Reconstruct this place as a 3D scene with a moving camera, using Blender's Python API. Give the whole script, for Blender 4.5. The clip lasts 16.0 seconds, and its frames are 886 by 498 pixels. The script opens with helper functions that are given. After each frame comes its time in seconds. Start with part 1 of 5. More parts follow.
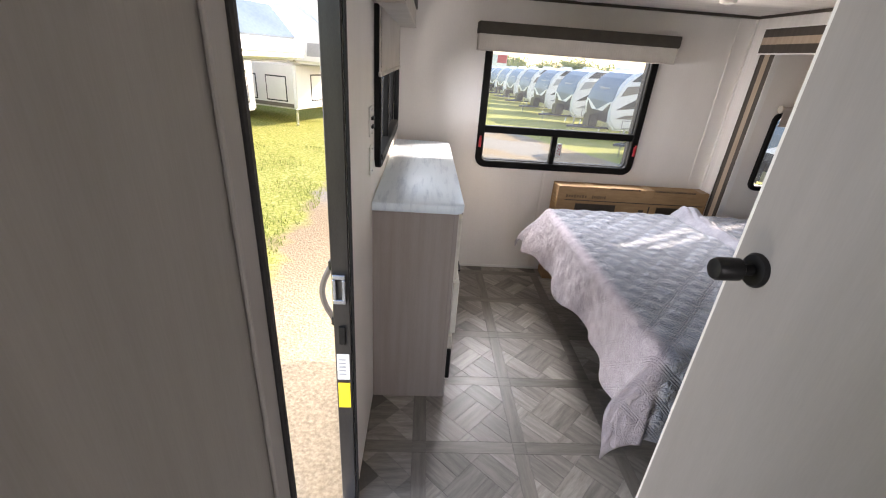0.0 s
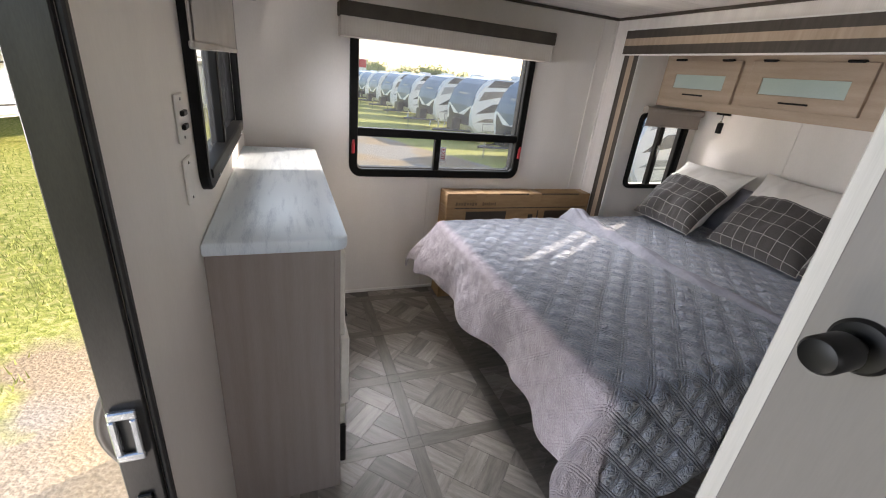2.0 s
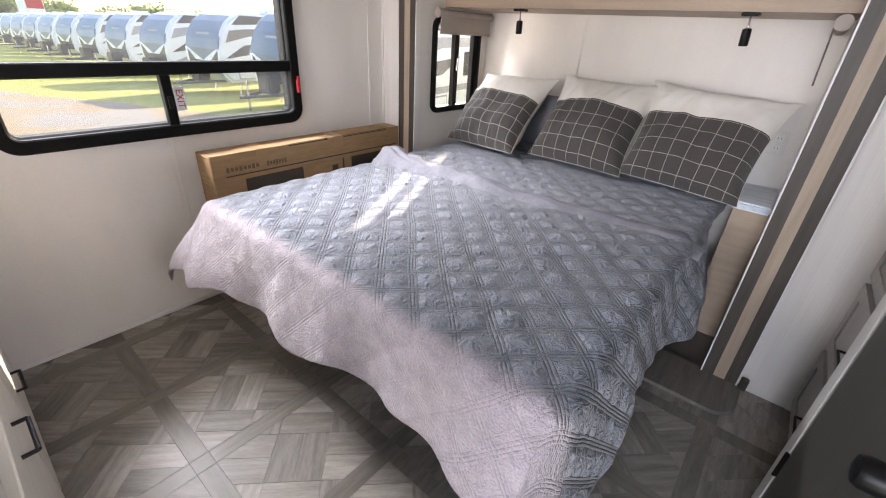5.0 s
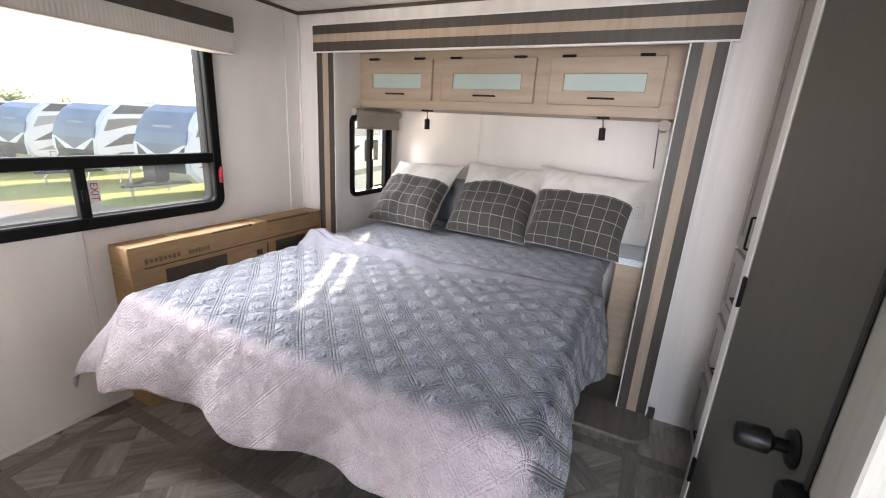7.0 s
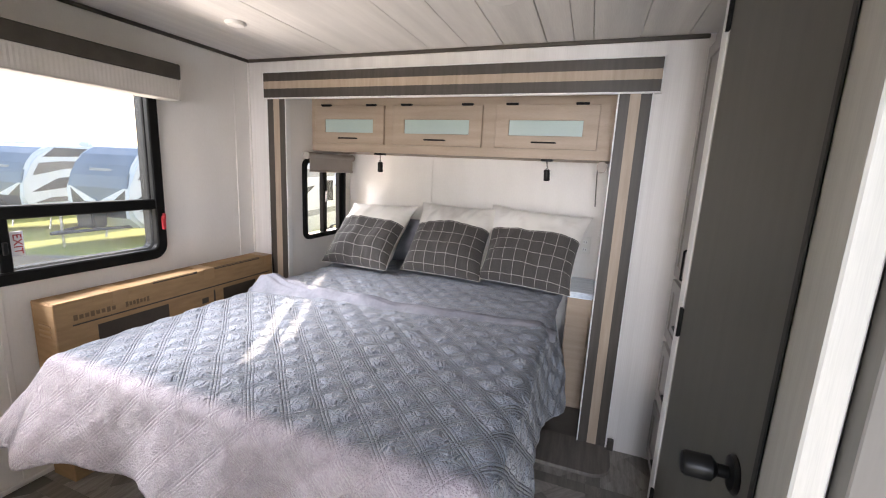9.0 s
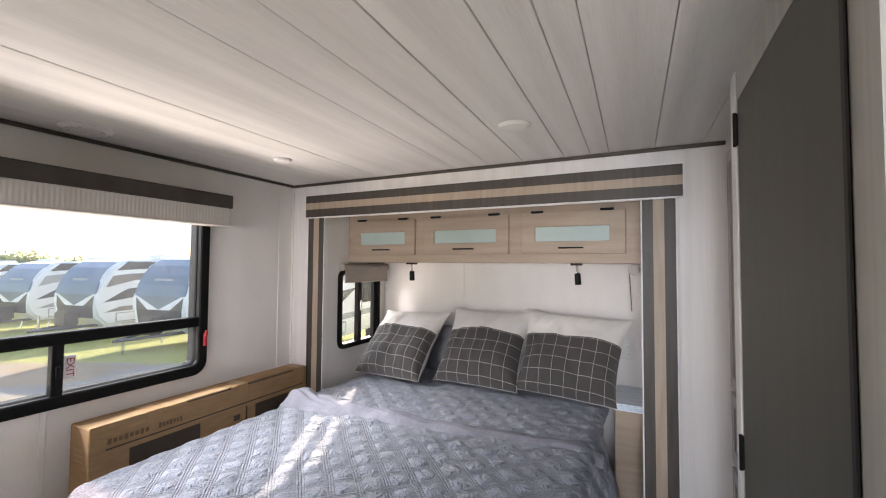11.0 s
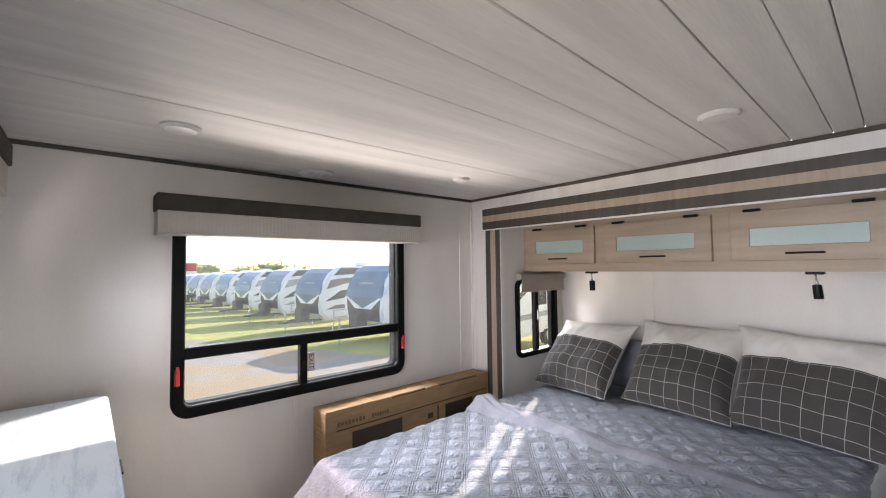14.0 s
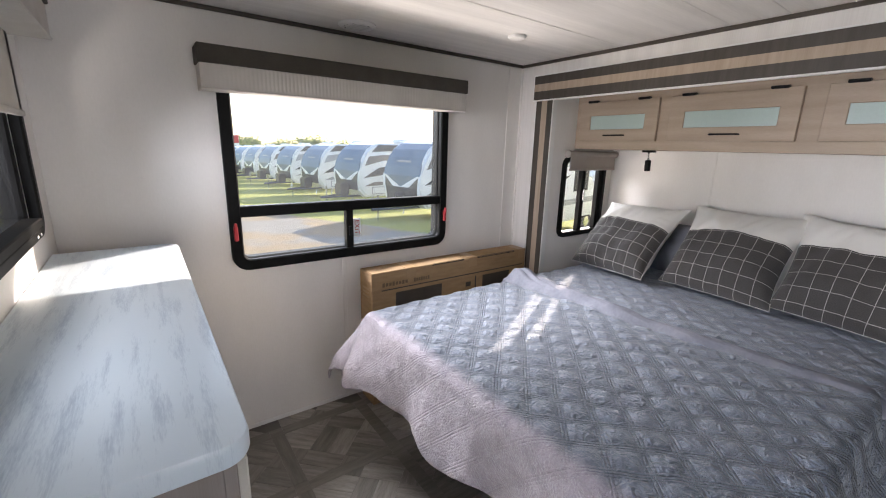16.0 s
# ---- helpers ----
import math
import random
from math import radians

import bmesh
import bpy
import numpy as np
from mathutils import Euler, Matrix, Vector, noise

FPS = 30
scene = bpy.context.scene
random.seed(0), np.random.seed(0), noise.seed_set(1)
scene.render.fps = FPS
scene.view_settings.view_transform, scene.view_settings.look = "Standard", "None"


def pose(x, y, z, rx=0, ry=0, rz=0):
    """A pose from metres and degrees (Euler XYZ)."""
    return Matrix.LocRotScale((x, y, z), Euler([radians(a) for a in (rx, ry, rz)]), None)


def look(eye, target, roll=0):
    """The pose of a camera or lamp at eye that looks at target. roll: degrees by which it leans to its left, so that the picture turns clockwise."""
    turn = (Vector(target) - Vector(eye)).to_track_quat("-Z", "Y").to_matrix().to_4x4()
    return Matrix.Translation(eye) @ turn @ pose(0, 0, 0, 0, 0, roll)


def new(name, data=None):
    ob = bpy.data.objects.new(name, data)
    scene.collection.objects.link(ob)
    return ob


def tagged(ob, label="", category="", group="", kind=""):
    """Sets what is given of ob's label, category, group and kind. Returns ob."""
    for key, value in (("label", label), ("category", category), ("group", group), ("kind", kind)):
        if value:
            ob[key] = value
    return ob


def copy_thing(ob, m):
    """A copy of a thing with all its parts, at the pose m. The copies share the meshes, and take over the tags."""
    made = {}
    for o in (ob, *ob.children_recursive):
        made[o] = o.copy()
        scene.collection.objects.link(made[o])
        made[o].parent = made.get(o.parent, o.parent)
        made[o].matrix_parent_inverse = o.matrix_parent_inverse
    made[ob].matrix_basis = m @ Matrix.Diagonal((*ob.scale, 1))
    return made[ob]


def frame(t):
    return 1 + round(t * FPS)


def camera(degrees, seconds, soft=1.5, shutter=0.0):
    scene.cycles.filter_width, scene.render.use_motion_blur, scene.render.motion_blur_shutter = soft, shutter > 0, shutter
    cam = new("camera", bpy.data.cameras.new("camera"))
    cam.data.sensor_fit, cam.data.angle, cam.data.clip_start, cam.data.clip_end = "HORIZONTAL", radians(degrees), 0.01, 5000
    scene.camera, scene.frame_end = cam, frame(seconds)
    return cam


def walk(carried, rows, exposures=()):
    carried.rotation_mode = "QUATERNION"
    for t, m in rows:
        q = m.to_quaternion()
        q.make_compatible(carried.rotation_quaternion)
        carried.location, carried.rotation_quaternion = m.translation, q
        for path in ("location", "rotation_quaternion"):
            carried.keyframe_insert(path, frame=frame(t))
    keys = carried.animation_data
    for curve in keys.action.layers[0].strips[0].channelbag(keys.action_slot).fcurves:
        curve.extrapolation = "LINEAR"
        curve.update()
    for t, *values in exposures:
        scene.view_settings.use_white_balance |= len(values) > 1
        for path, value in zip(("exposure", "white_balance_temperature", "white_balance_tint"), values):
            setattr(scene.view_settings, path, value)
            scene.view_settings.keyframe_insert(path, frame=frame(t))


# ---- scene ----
cam = camera(94.0, 16.0, soft=1.1)
PATH = [
    (0, (-0.272, -0.191, 1.629), (-0.154, 1.619, 0.788), 4.3),
    (0.5, (-0.212, -0.077, 1.615), (0.09, 1.72, 0.79), 2.8),
    (1, (-0.187, 0.011, 1.58), (0.22, 1.769, 0.716), 2.7),
    (1.5, (-0.224, 0.144, 1.572), (0.37, 1.879, 0.775), 6.2),
    (2, (-0.25, 0.283, 1.545), (0.442, 1.992, 0.771), 6.1),
    (2.5, (-0.206, 0.448, 1.435), (0.484, 2.163, 0.672), 6.2),
    (3, (-0.124, 0.549, 1.415), (0.626, 2.253, 0.684), 5.0),
    (3.5, (-0.092, 0.65, 1.378), (0.759, 2.294, 0.62), 2.7),
    (4, (-0.037, 0.746, 1.344), (1.0, 2.156, 0.375), 3.0),
    (4.5, (0.049, 0.797, 1.345), (1.234, 2.073, 0.361), 2.6),
    (5, (0.031, 0.843, 1.362), (1.414, 1.95, 0.434), 3.4),
    (7.5, (-0.174, 0.858, 1.391), (1.589, 1.653, 0.883), 3.3),
    (8, (-0.163, 0.841, 1.395), (1.633, 1.582, 0.918), 3.2),
    (8.5, (-0.16, 0.842, 1.399), (1.666, 1.529, 0.961), 3.1),
    (11, (-0.132, 0.792, 1.482), (1.665, 1.668, 1.559), 0.4),
    (11.5, (-0.114, 0.775, 1.5), (1.607, 1.778, 1.681), -0.5),
    (12, (-0.134, 0.771, 1.528), (1.504, 1.891, 1.775), -0.9),
    (12.5, (-0.166, 0.795, 1.533), (1.391, 2.019, 1.81), -1.3),
    (13, (-0.157, 0.804, 1.558), (1.299, 2.152, 1.805), -0.9),
    (13.5, (-0.164, 0.814, 1.57), (1.214, 2.254, 1.741), -0.8),
    (14, (-0.156, 0.822, 1.538), (1.149, 2.335, 1.624), -0.7),
    (14.5, (-0.168, 0.828, 1.518), (1.077, 2.393, 1.489), -0.3),
    (15, (-0.174, 0.835, 1.497), (1.025, 2.428, 1.342), 0.1),
    (15.5, (-0.181, 0.855, 1.488), (0.988, 2.448, 1.176), 0.7),
    (16, (-0.17, 0.868, 1.482), (0.969, 2.441, 1.005), 1.5),
]
walk(cam, [(t, look(eye, target, roll)) for t, eye, target, roll in PATH],
     [(0.0, 1.9, 6900, 20), (0.6, 1.5, 6900, 19), (1.4, 1.44, 6850, 18), (2.2, 1.54, 6800, 18), (3.5, 1.9, 6850, 21), (8.0, 2.12, 6800, 19), (13.0, 1.69, 6650, 19), (16.0, 1.70, 6500, 18)])

# ---- light ----
SUN_EL, SUN_AZ = radians(23.5), radians(61.0)
TO_SUN = Vector((math.sin(SUN_AZ) * math.cos(SUN_EL), math.cos(SUN_AZ) * math.cos(SUN_EL), math.sin(SUN_EL)))
world = bpy.data.worlds.new("world")
scene.world = world
world.use_nodes = True
wn = world.node_tree.nodes
sky = wn.new("ShaderNodeTexSky")
sky.sky_type, sky.sun_disc = "NISHITA", False
sky.sun_elevation, sky.sun_rotation = SUN_EL, SUN_AZ
sky.air_density, sky.dust_density = 1.0, 1.2
world.node_tree.links.new(sky.outputs[0], wn["Background"].inputs[0])
wn["Background"].inputs[1].default_value = 0.15
sun = new("sun", bpy.data.lights.new("sun", "SUN"))
sun.data.energy, sun.data.angle, sun.data.color = 3.5, radians(0.5), (1.0, 0.9, 0.76)
sun.matrix_world = look(TO_SUN * 30, (0, 0, 0))


def window_lamp(name, eye, target, w, h, watts, colour=(0.93, 0.97, 1.0)):
    """Area lamp in or outside an opening, in place of daylight falling in."""
    lamp = new(name, bpy.data.lights.new(name, "AREA"))
    lamp.data.shape, lamp.data.size, lamp.data.size_y = "RECTANGLE", w, h
    lamp.data.energy, lamp.data.color = watts, colour
    lamp.matrix_world = look(eye, target)
    return lamp


window_lamp("skylight_far", (0.0, 4.4, 2.75), (1.9, 1.4, 0.9), 1.6, 0.8, 115)
window_lamp("ground_bounce_far", (0.1, 5.0, -0.45), (1.5, 1.6, 1.7), 2.2, 0.7, 58, (1.0, 0.95, 0.86))
window_lamp("skylight_left", (-1.3, 2.1, 2.55), (0.9, 2.0, 0.9), 1.6, 0.8, 10)
window_lamp("daylight_left", (-1.7, 2.2, 1.45), (2.4, 1.2, 1.05), 1.0, 0.8, 25, (0.98, 0.98, 1.0))
window_lamp("skylight_door", (-2.8, 0.55, 1.5), (1.9, 0.72, 0.6), 1.0, 1.4, 32, (0.80, 0.89, 1.0))
window_lamp("ground_bounce_door", (-1.3, 0.2, 0.0), (1.0, 1.1, 1.8), 0.5, 0.5, 7, (1.0, 0.96, 0.88))
# added fill at the unseen hall end, brightens dresser side and bed
hall_fill = window_lamp("hall_fill_light", (0.22, -1.72, 1.25), (0.55, 1.6, 0.75), 0.32, 1.3, 1.3, (0.97, 0.98, 1.0))
hall_fill.data.spread = radians(75)
window_lamp("skylight_slide", (2.45, 3.35, 2.0), (2.2, 1.9, 0.8), 0.7, 0.5, 6)

# ---- materials ----


def surface(name, dark, light, rough=0.6, scale=6.0, stretch=(1, 1, 1), bump=0.1, fine=120.0, metal=0.0, detail=6.0,
            contrast=(0.35, 0.65), spec=0.5, per_piece=0.0, coords="Object", island=False):
    """Two-tone surface: broad patches and fine grain in the colour, the grain in the relief."""
    m = bpy.data.materials.new(name)
    m.use_nodes = True
    nt = m.node_tree
    n, link = nt.nodes, nt.links.new
    b = n["Principled BSDF"]
    tc, mp = n.new("ShaderNodeTexCoord"), n.new("ShaderNodeMapping")
    mp.inputs["Scale"].default_value = stretch
    link(tc.outputs[coords], mp.inputs[0])
    broad, grain = n.new("ShaderNodeTexNoise"), n.new("ShaderNodeTexNoise")
    broad.inputs["Scale"].default_value, broad.inputs["Detail"].default_value = scale, detail
    grain.inputs["Scale"].default_value, grain.inputs["Detail"].default_value = fine, 3.0
    vec = mp.outputs[0]
    if per_piece:
        info, add, cmb = n.new("ShaderNodeNewGeometry" if island else "ShaderNodeObjectInfo"), n.new("ShaderNodeVectorMath"), n.new("ShaderNodeMath")
        cmb.operation = "MULTIPLY"
        cmb.inputs[1].default_value = 37.0
        pick = info.outputs["Random Per Island" if island else "Random"]
        link(pick, cmb.inputs[0])
        link(mp.outputs[0], add.inputs[0])
        link(cmb.outputs[0], add.inputs[1])
        vec = add.outputs[0]
    link(vec, broad.inputs["Vector"])
    link(vec, grain.inputs["Vector"])
    mix = n.new("ShaderNodeMath")
    mix.operation = "MULTIPLY_ADD"
    mix.inputs[1].default_value = 0.3
    link(grain.outputs["Fac"], mix.inputs[0])
    sc = n.new("ShaderNodeMath")
    sc.operation = "MULTIPLY"
    sc.inputs[1].default_value = 0.7
    link(broad.outputs["Fac"], sc.inputs[0])
    link(sc.outputs[0], mix.inputs[2])
    ramp = n.new("ShaderNodeValToRGB")
    ramp.color_ramp.elements[0].position, ramp.color_ramp.elements[1].position = contrast
    ramp.color_ramp.elements[0].color, ramp.color_ramp.elements[1].color = (*dark, 1), (*light, 1)
    link(mix.outputs[0], ramp.inputs[0])
    out = ramp.outputs[0]
    if per_piece:
        hsv, rng = n.new("ShaderNodeHueSaturation"), n.new("ShaderNodeMapRange")
        rng.inputs["To Min"].default_value, rng.inputs["To Max"].default_value = 1 - per_piece, 1 + per_piece
        link(pick, rng.inputs["Value"])
        link(rng.outputs[0], hsv.inputs["Value"])
        link(out, hsv.inputs["Color"])
        out = hsv.outputs[0]
    link(out, b.inputs["Base Color"])
    b.inputs["Roughness"].default_value, b.inputs["Metallic"].default_value = rough, metal
    b.inputs["Specular IOR Level"].default_value = spec
    if bump:
        bp = n.new("ShaderNodeBump")
        bp.inputs["Strength"].default_value, bp.inputs["Distance"].default_value = bump, 0.002
        link(mix.outputs[0], bp.inputs["Height"])
        link(bp.outputs[0], b.inputs["Normal"])
    return m


def pane_material(name, tint, haze=0.018):
    """Thin window glass: clear with a faint mirror."""
    m = bpy.data.materials.new(name)
    m.use_nodes = True
    n, link = m.node_tree.nodes, m.node_tree.links.new
    tr, gl, mx = n.new("ShaderNodeBsdfTransparent"), n.new("ShaderNodeBsdfGlossy"), n.new("ShaderNodeMixShader")
    tr.inputs[0].default_value, gl.inputs["Roughness"].default_value = (*tint, 1), 0.02
    lw, pw, ad = n.new("ShaderNodeLayerWeight"), n.new("ShaderNodeMath"), n.new("ShaderNodeMath")
    pw.operation, ad.operation = "POWER", "MULTIPLY_ADD"
    pw.inputs[1].default_value, ad.inputs[1].default_value, ad.inputs[2].default_value = 5.0, 0.5, 0.025
    link(lw.outputs["Facing"], pw.inputs[0])
    link(pw.outputs[0], ad.inputs[0])
    link(ad.outputs[0], mx.inputs[0])
    link(tr.outputs[0], mx.inputs[1])
    link(gl.outputs[0], mx.inputs[2])
    # a translucent film, added for window glare; it veils the outdoors where sun hits
    veil, film, spots = n.new("ShaderNodeBsdfTranslucent"), n.new("ShaderNodeMixShader"), n.new("ShaderNodeTexNoise")
    spots.inputs["Scale"].default_value, spots.inputs["Detail"].default_value = 5.0, 6
    amount = n.new("ShaderNodeMath")
    amount.operation = "MULTIPLY"
    amount.inputs[1].default_value = haze
    link(spots.outputs["Fac"], amount.inputs[0])
    link(amount.outputs[0], film.inputs[0])
    link(mx.outputs[0], film.inputs[1])
    link(veil.outputs[0], film.inputs[2])
    link(film.outputs[0], n["Material Output"].inputs[0])
    return m


WALL = surface("wall_panel", (0.71, 0.68, 0.645), (0.775, 0.745, 0.71), 0.5, 2.0, (2.5, 2.5, 0.8), 0.10, 60)
WALL_WOOD = surface("pale_wood_panel", (0.66, 0.628, 0.602), (0.79, 0.76, 0.735), 0.4, 1.7, (8, 8, 0.12), 0.08, 30)
CEIL = surface("ceiling_plank", (0.62, 0.595, 0.565), (0.77, 0.74, 0.705), 0.6, 1.6, (0.45, 10, 9), 0.08, 30)
CEIL_GAP = surface("ceiling_joint", (0.27, 0.25, 0.23), (0.33, 0.305, 0.28), 0.8, 10)
DARKTRIM = surface("dark_trim", (0.045, 0.036, 0.028), (0.07, 0.058, 0.046), 0.45, 6, (3, 3, 3), 0.1, 80)
WHITE = surface("white_plastic", (0.72, 0.71, 0.69), (0.78, 0.77, 0.75), 0.4, 5, bump=0.03)
STRIPE_D = surface("dark_wood_stripe", (0.044, 0.036, 0.029), (0.068, 0.057, 0.047), 0.5, 4, (12, 12, 1), 0.15, 70)
STRIPE_L = surface("tan_wood_stripe", (0.34, 0.262, 0.195), (0.43, 0.34, 0.26), 0.5, 4, (12, 12, 1), 0.12, 70)
BLACKFRAME = surface("black_frame", (0.005, 0.005, 0.005), (0.008, 0.008, 0.0075), 0.5, 20, bump=0.03, spec=0.1)
BLACK = surface("black_metal", (0.004, 0.004, 0.004), (0.007, 0.007, 0.007), 0.38, 30, bump=0.02, metal=0.0, spec=0.2)
CABWOOD = surface("pale_oak", (0.32, 0.245, 0.18), (0.41, 0.32, 0.243), 0.5, 3.0, (6, 0.8, 9), 0.12, 60)
TAUPE = surface("grey_oak_side", (0.245, 0.208, 0.191), (0.295, 0.256, 0.237), 0.5, 3.0, (11, 11, 0.5), 0.15, 70)
FRONTW = surface("painted_drawer", (0.60, 0.58, 0.52), (0.68, 0.66, 0.6), 0.45, 4, (6, 0.6, 6), 0.08, 60)
STONE = surface("marbled_laminate", (0.44, 0.53, 0.63), (0.68, 0.77, 0.845), 0.28, 2.6, (17, 1.9, 3), 0.03, 30, detail=3.0, contrast=(0.31, 0.50))
FROST = surface("frosted_glass", (0.36, 0.455, 0.44), (0.41, 0.51, 0.49), 0.3, 3, bump=0.02)
DARKDOOR = surface("dark_olive_laminate", (0.085, 0.082, 0.071), (0.10, 0.096, 0.084), 0.55, 5, (4, 4, 0.5), 0.05, 70)
HALLDOOR = surface("grey_wood_door", (0.275, 0.259, 0.243), (0.315, 0.297, 0.279), 0.42, 3, (10, 10, 0.5), 0.08, 60)
POSTWOOD = surface("cream_wood_post", (0.40, 0.385, 0.355), (0.50, 0.485, 0.45), 0.5, 3, (12, 12, 0.4), 0.12, 60)
LEAFGREY = surface("grey_beige_door", (0.145, 0.134, 0.122), (0.168, 0.156, 0.143), 0.45, 3, (6, 6, 0.6), 0.06, 60)
HALLPANEL = surface("taupe_panel", (0.235, 0.219, 0.203), (0.28, 0.262, 0.244), 0.55, 3, (9, 9, 0.6), 0.1, 60)
CARD = surface("cardboard", (0.28, 0.175, 0.085), (0.36, 0.23, 0.118), 0.85, 5, (2, 2, 9), 0.2, 90)
CARDTAPE = surface("packing_tape", (0.30, 0.18, 0.08), (0.34, 0.21, 0.1), 0.35, 8)
PRINT = surface("dark_print", (0.035, 0.024, 0.015), (0.05, 0.036, 0.024), 0.6, 10)
INK = surface("brown_ink", (0.13, 0.08, 0.038), (0.16, 0.10, 0.05), 0.7, 10)
BLINDFAB = surface("blind_fabric", (0.46, 0.43, 0.39), (0.54, 0.51, 0.47), 0.9, 8, (1, 1, 1), 0.25, 220)
BLINDTAUPE = surface("taupe_blind", (0.33, 0.29, 0.26), (0.39, 0.345, 0.31), 0.85, 8, bump=0.2, fine=220)
VALANCE = surface("valance_fabric", (0.042, 0.036, 0.028), (0.06, 0.052, 0.042), 0.85, 12, bump=0.25, fine=200)
RED = surface("red_plastic", (0.42, 0.02, 0.03), (0.5, 0.03, 0.04), 0.4, 10)
YELLOW = surface("yellow_label", (0.80, 0.58, 0.01), (0.86, 0.64, 0.02), 0.5, 10)
LABELW = surface("white_label", (0.74, 0.76, 0.78), (0.8, 0.82, 0.84), 0.5, 10)
GREYPRINT = surface("grey_print", (0.3, 0.32, 0.35), (0.36, 0.38, 0.4), 0.6, 10)
METALJAMB = surface("grey_metal_jamb", (0.032, 0.030, 0.029), (0.05, 0.047, 0.045), 0.36, 4, (5, 5, 1), 0.05, metal=0.6)
CHROME = surface("bright_metal", (0.55, 0.56, 0.58), (0.7, 0.71, 0.72), 0.25, 20, metal=0.9, bump=0.03)
GASKET = surface("black_rubber", (0.01, 0.01, 0.01), (0.02, 0.018, 0.017), 0.6, 30)
PLANK_ARGS = ((0.16, 0.147, 0.13), (0.315, 0.293, 0.262), 0.36, 4.0, (1.5, 12, 1), 0.10, 26)
STRIP_ARGS = ((0.125, 0.114, 0.10), (0.21, 0.193, 0.17), 0.36, 4.0, (1.5, 12, 1), 0.10, 26)
PLANK, PLANK_REST = (surface("grey_vinyl_plank", *PLANK_ARGS, per_piece=0.32, contrast=(0.33, 0.66), island=q) for q in (False, True))
STRIP, STRIP_REST = (surface("dark_vinyl_strip", *STRIP_ARGS, per_piece=0.12, contrast=(0.33, 0.66), island=q) for q in (False, True))
SUBFLOOR = surface("floor_joint", (0.10, 0.092, 0.082), (0.13, 0.12, 0.107), 0.5, 10)
LIPWOOD = surface("slide_lip_wood", (0.11, 0.098, 0.087), (0.19, 0.172, 0.152), 0.45, 4, (1, 10, 1), 0.15, 60)
BEDBASE = surface("bed_base", (0.03, 0.028, 0.026), (0.045, 0.042, 0.04), 0.8, 8)
MATTRESS = surface("mattress_ticking", (0.6, 0.6, 0.62), (0.68, 0.68, 0.7), 0.9, 12, bump=0.2)
LAVENDER = surface("blue_grey_pillowcase", (0.17, 0.174, 0.205), (0.215, 0.22, 0.25), 0.9, 12, bump=0.3, fine=260)
PLATE = surface("ivory_plate", (0.68, 0.66, 0.62), (0.74, 0.72, 0.68), 0.4, 8, bump=0.03)
LAMPDISC = surface("opal_lens", (0.70, 0.68, 0.64), (0.75, 0.73, 0.69), 0.35, 8, bump=0.02)
RVWHITE = surface("gelcoat_white", (0.70, 0.71, 0.72), (0.78, 0.79, 0.8), 0.25, 1.5, bump=0.02, fine=15)
RVBLUE = surface("gelcoat_blue_grey", (0.11, 0.155, 0.20), (0.165, 0.22, 0.28), 0.2, 0.8, bump=0.02, fine=15)
RVTAUPE = surface("gelcoat_taupe", (0.16, 0.145, 0.13), (0.22, 0.2, 0.185), 0.25, 0.8, bump=0.02, fine=15)
RVDARK = surface("gelcoat_charcoal", (0.045, 0.048, 0.053), (0.07, 0.074, 0.08), 0.25, 0.8, bump=0.02, fine=15)
RVGREY = surface("gelcoat_grey", (0.30, 0.31, 0.32), (0.38, 0.39, 0.4), 0.25, 0.8, bump=0.02, fine=15)
TYRE = surface("tyre_rubber", (0.012, 0.012, 0.012), (0.025, 0.024, 0.023), 0.85, 20)
LEAF = surface("leaves", (0.10, 0.14, 0.055), (0.14, 0.19, 0.075), 0.7, 0.6, bump=0.0, fine=6)
ln = LEAF.node_tree
glow, both = ln.nodes.new("ShaderNodeBsdfTranslucent"), ln.nodes.new("ShaderNodeMixShader")
glow.inputs[0].default_value = (0.16, 0.22, 0.07, 1)
both.inputs[0].default_value = 0.5
ln.links.new(ln.nodes["Principled BSDF"].outputs[0], both.inputs[1])
ln.links.new(glow.outputs[0], both.inputs[2])
ln.links.new(both.outputs[0], ln.nodes["Material Output"].inputs[0])
BARK = surface("bark", (0.07, 0.055, 0.04), (0.12, 0.095, 0.07), 0.9, 6, (4, 4, 1), 0.4)
BLADE = surface("grass_blade", (0.20, 0.25, 0.045), (0.42, 0.42, 0.12), 0.7, 1.1, bump=0.0, fine=9)
PANE = pane_material("window_glass", (0.93, 0.95, 0.94))
TINTPANE = pane_material("tinted_glass", (0.22, 0.235, 0.225))


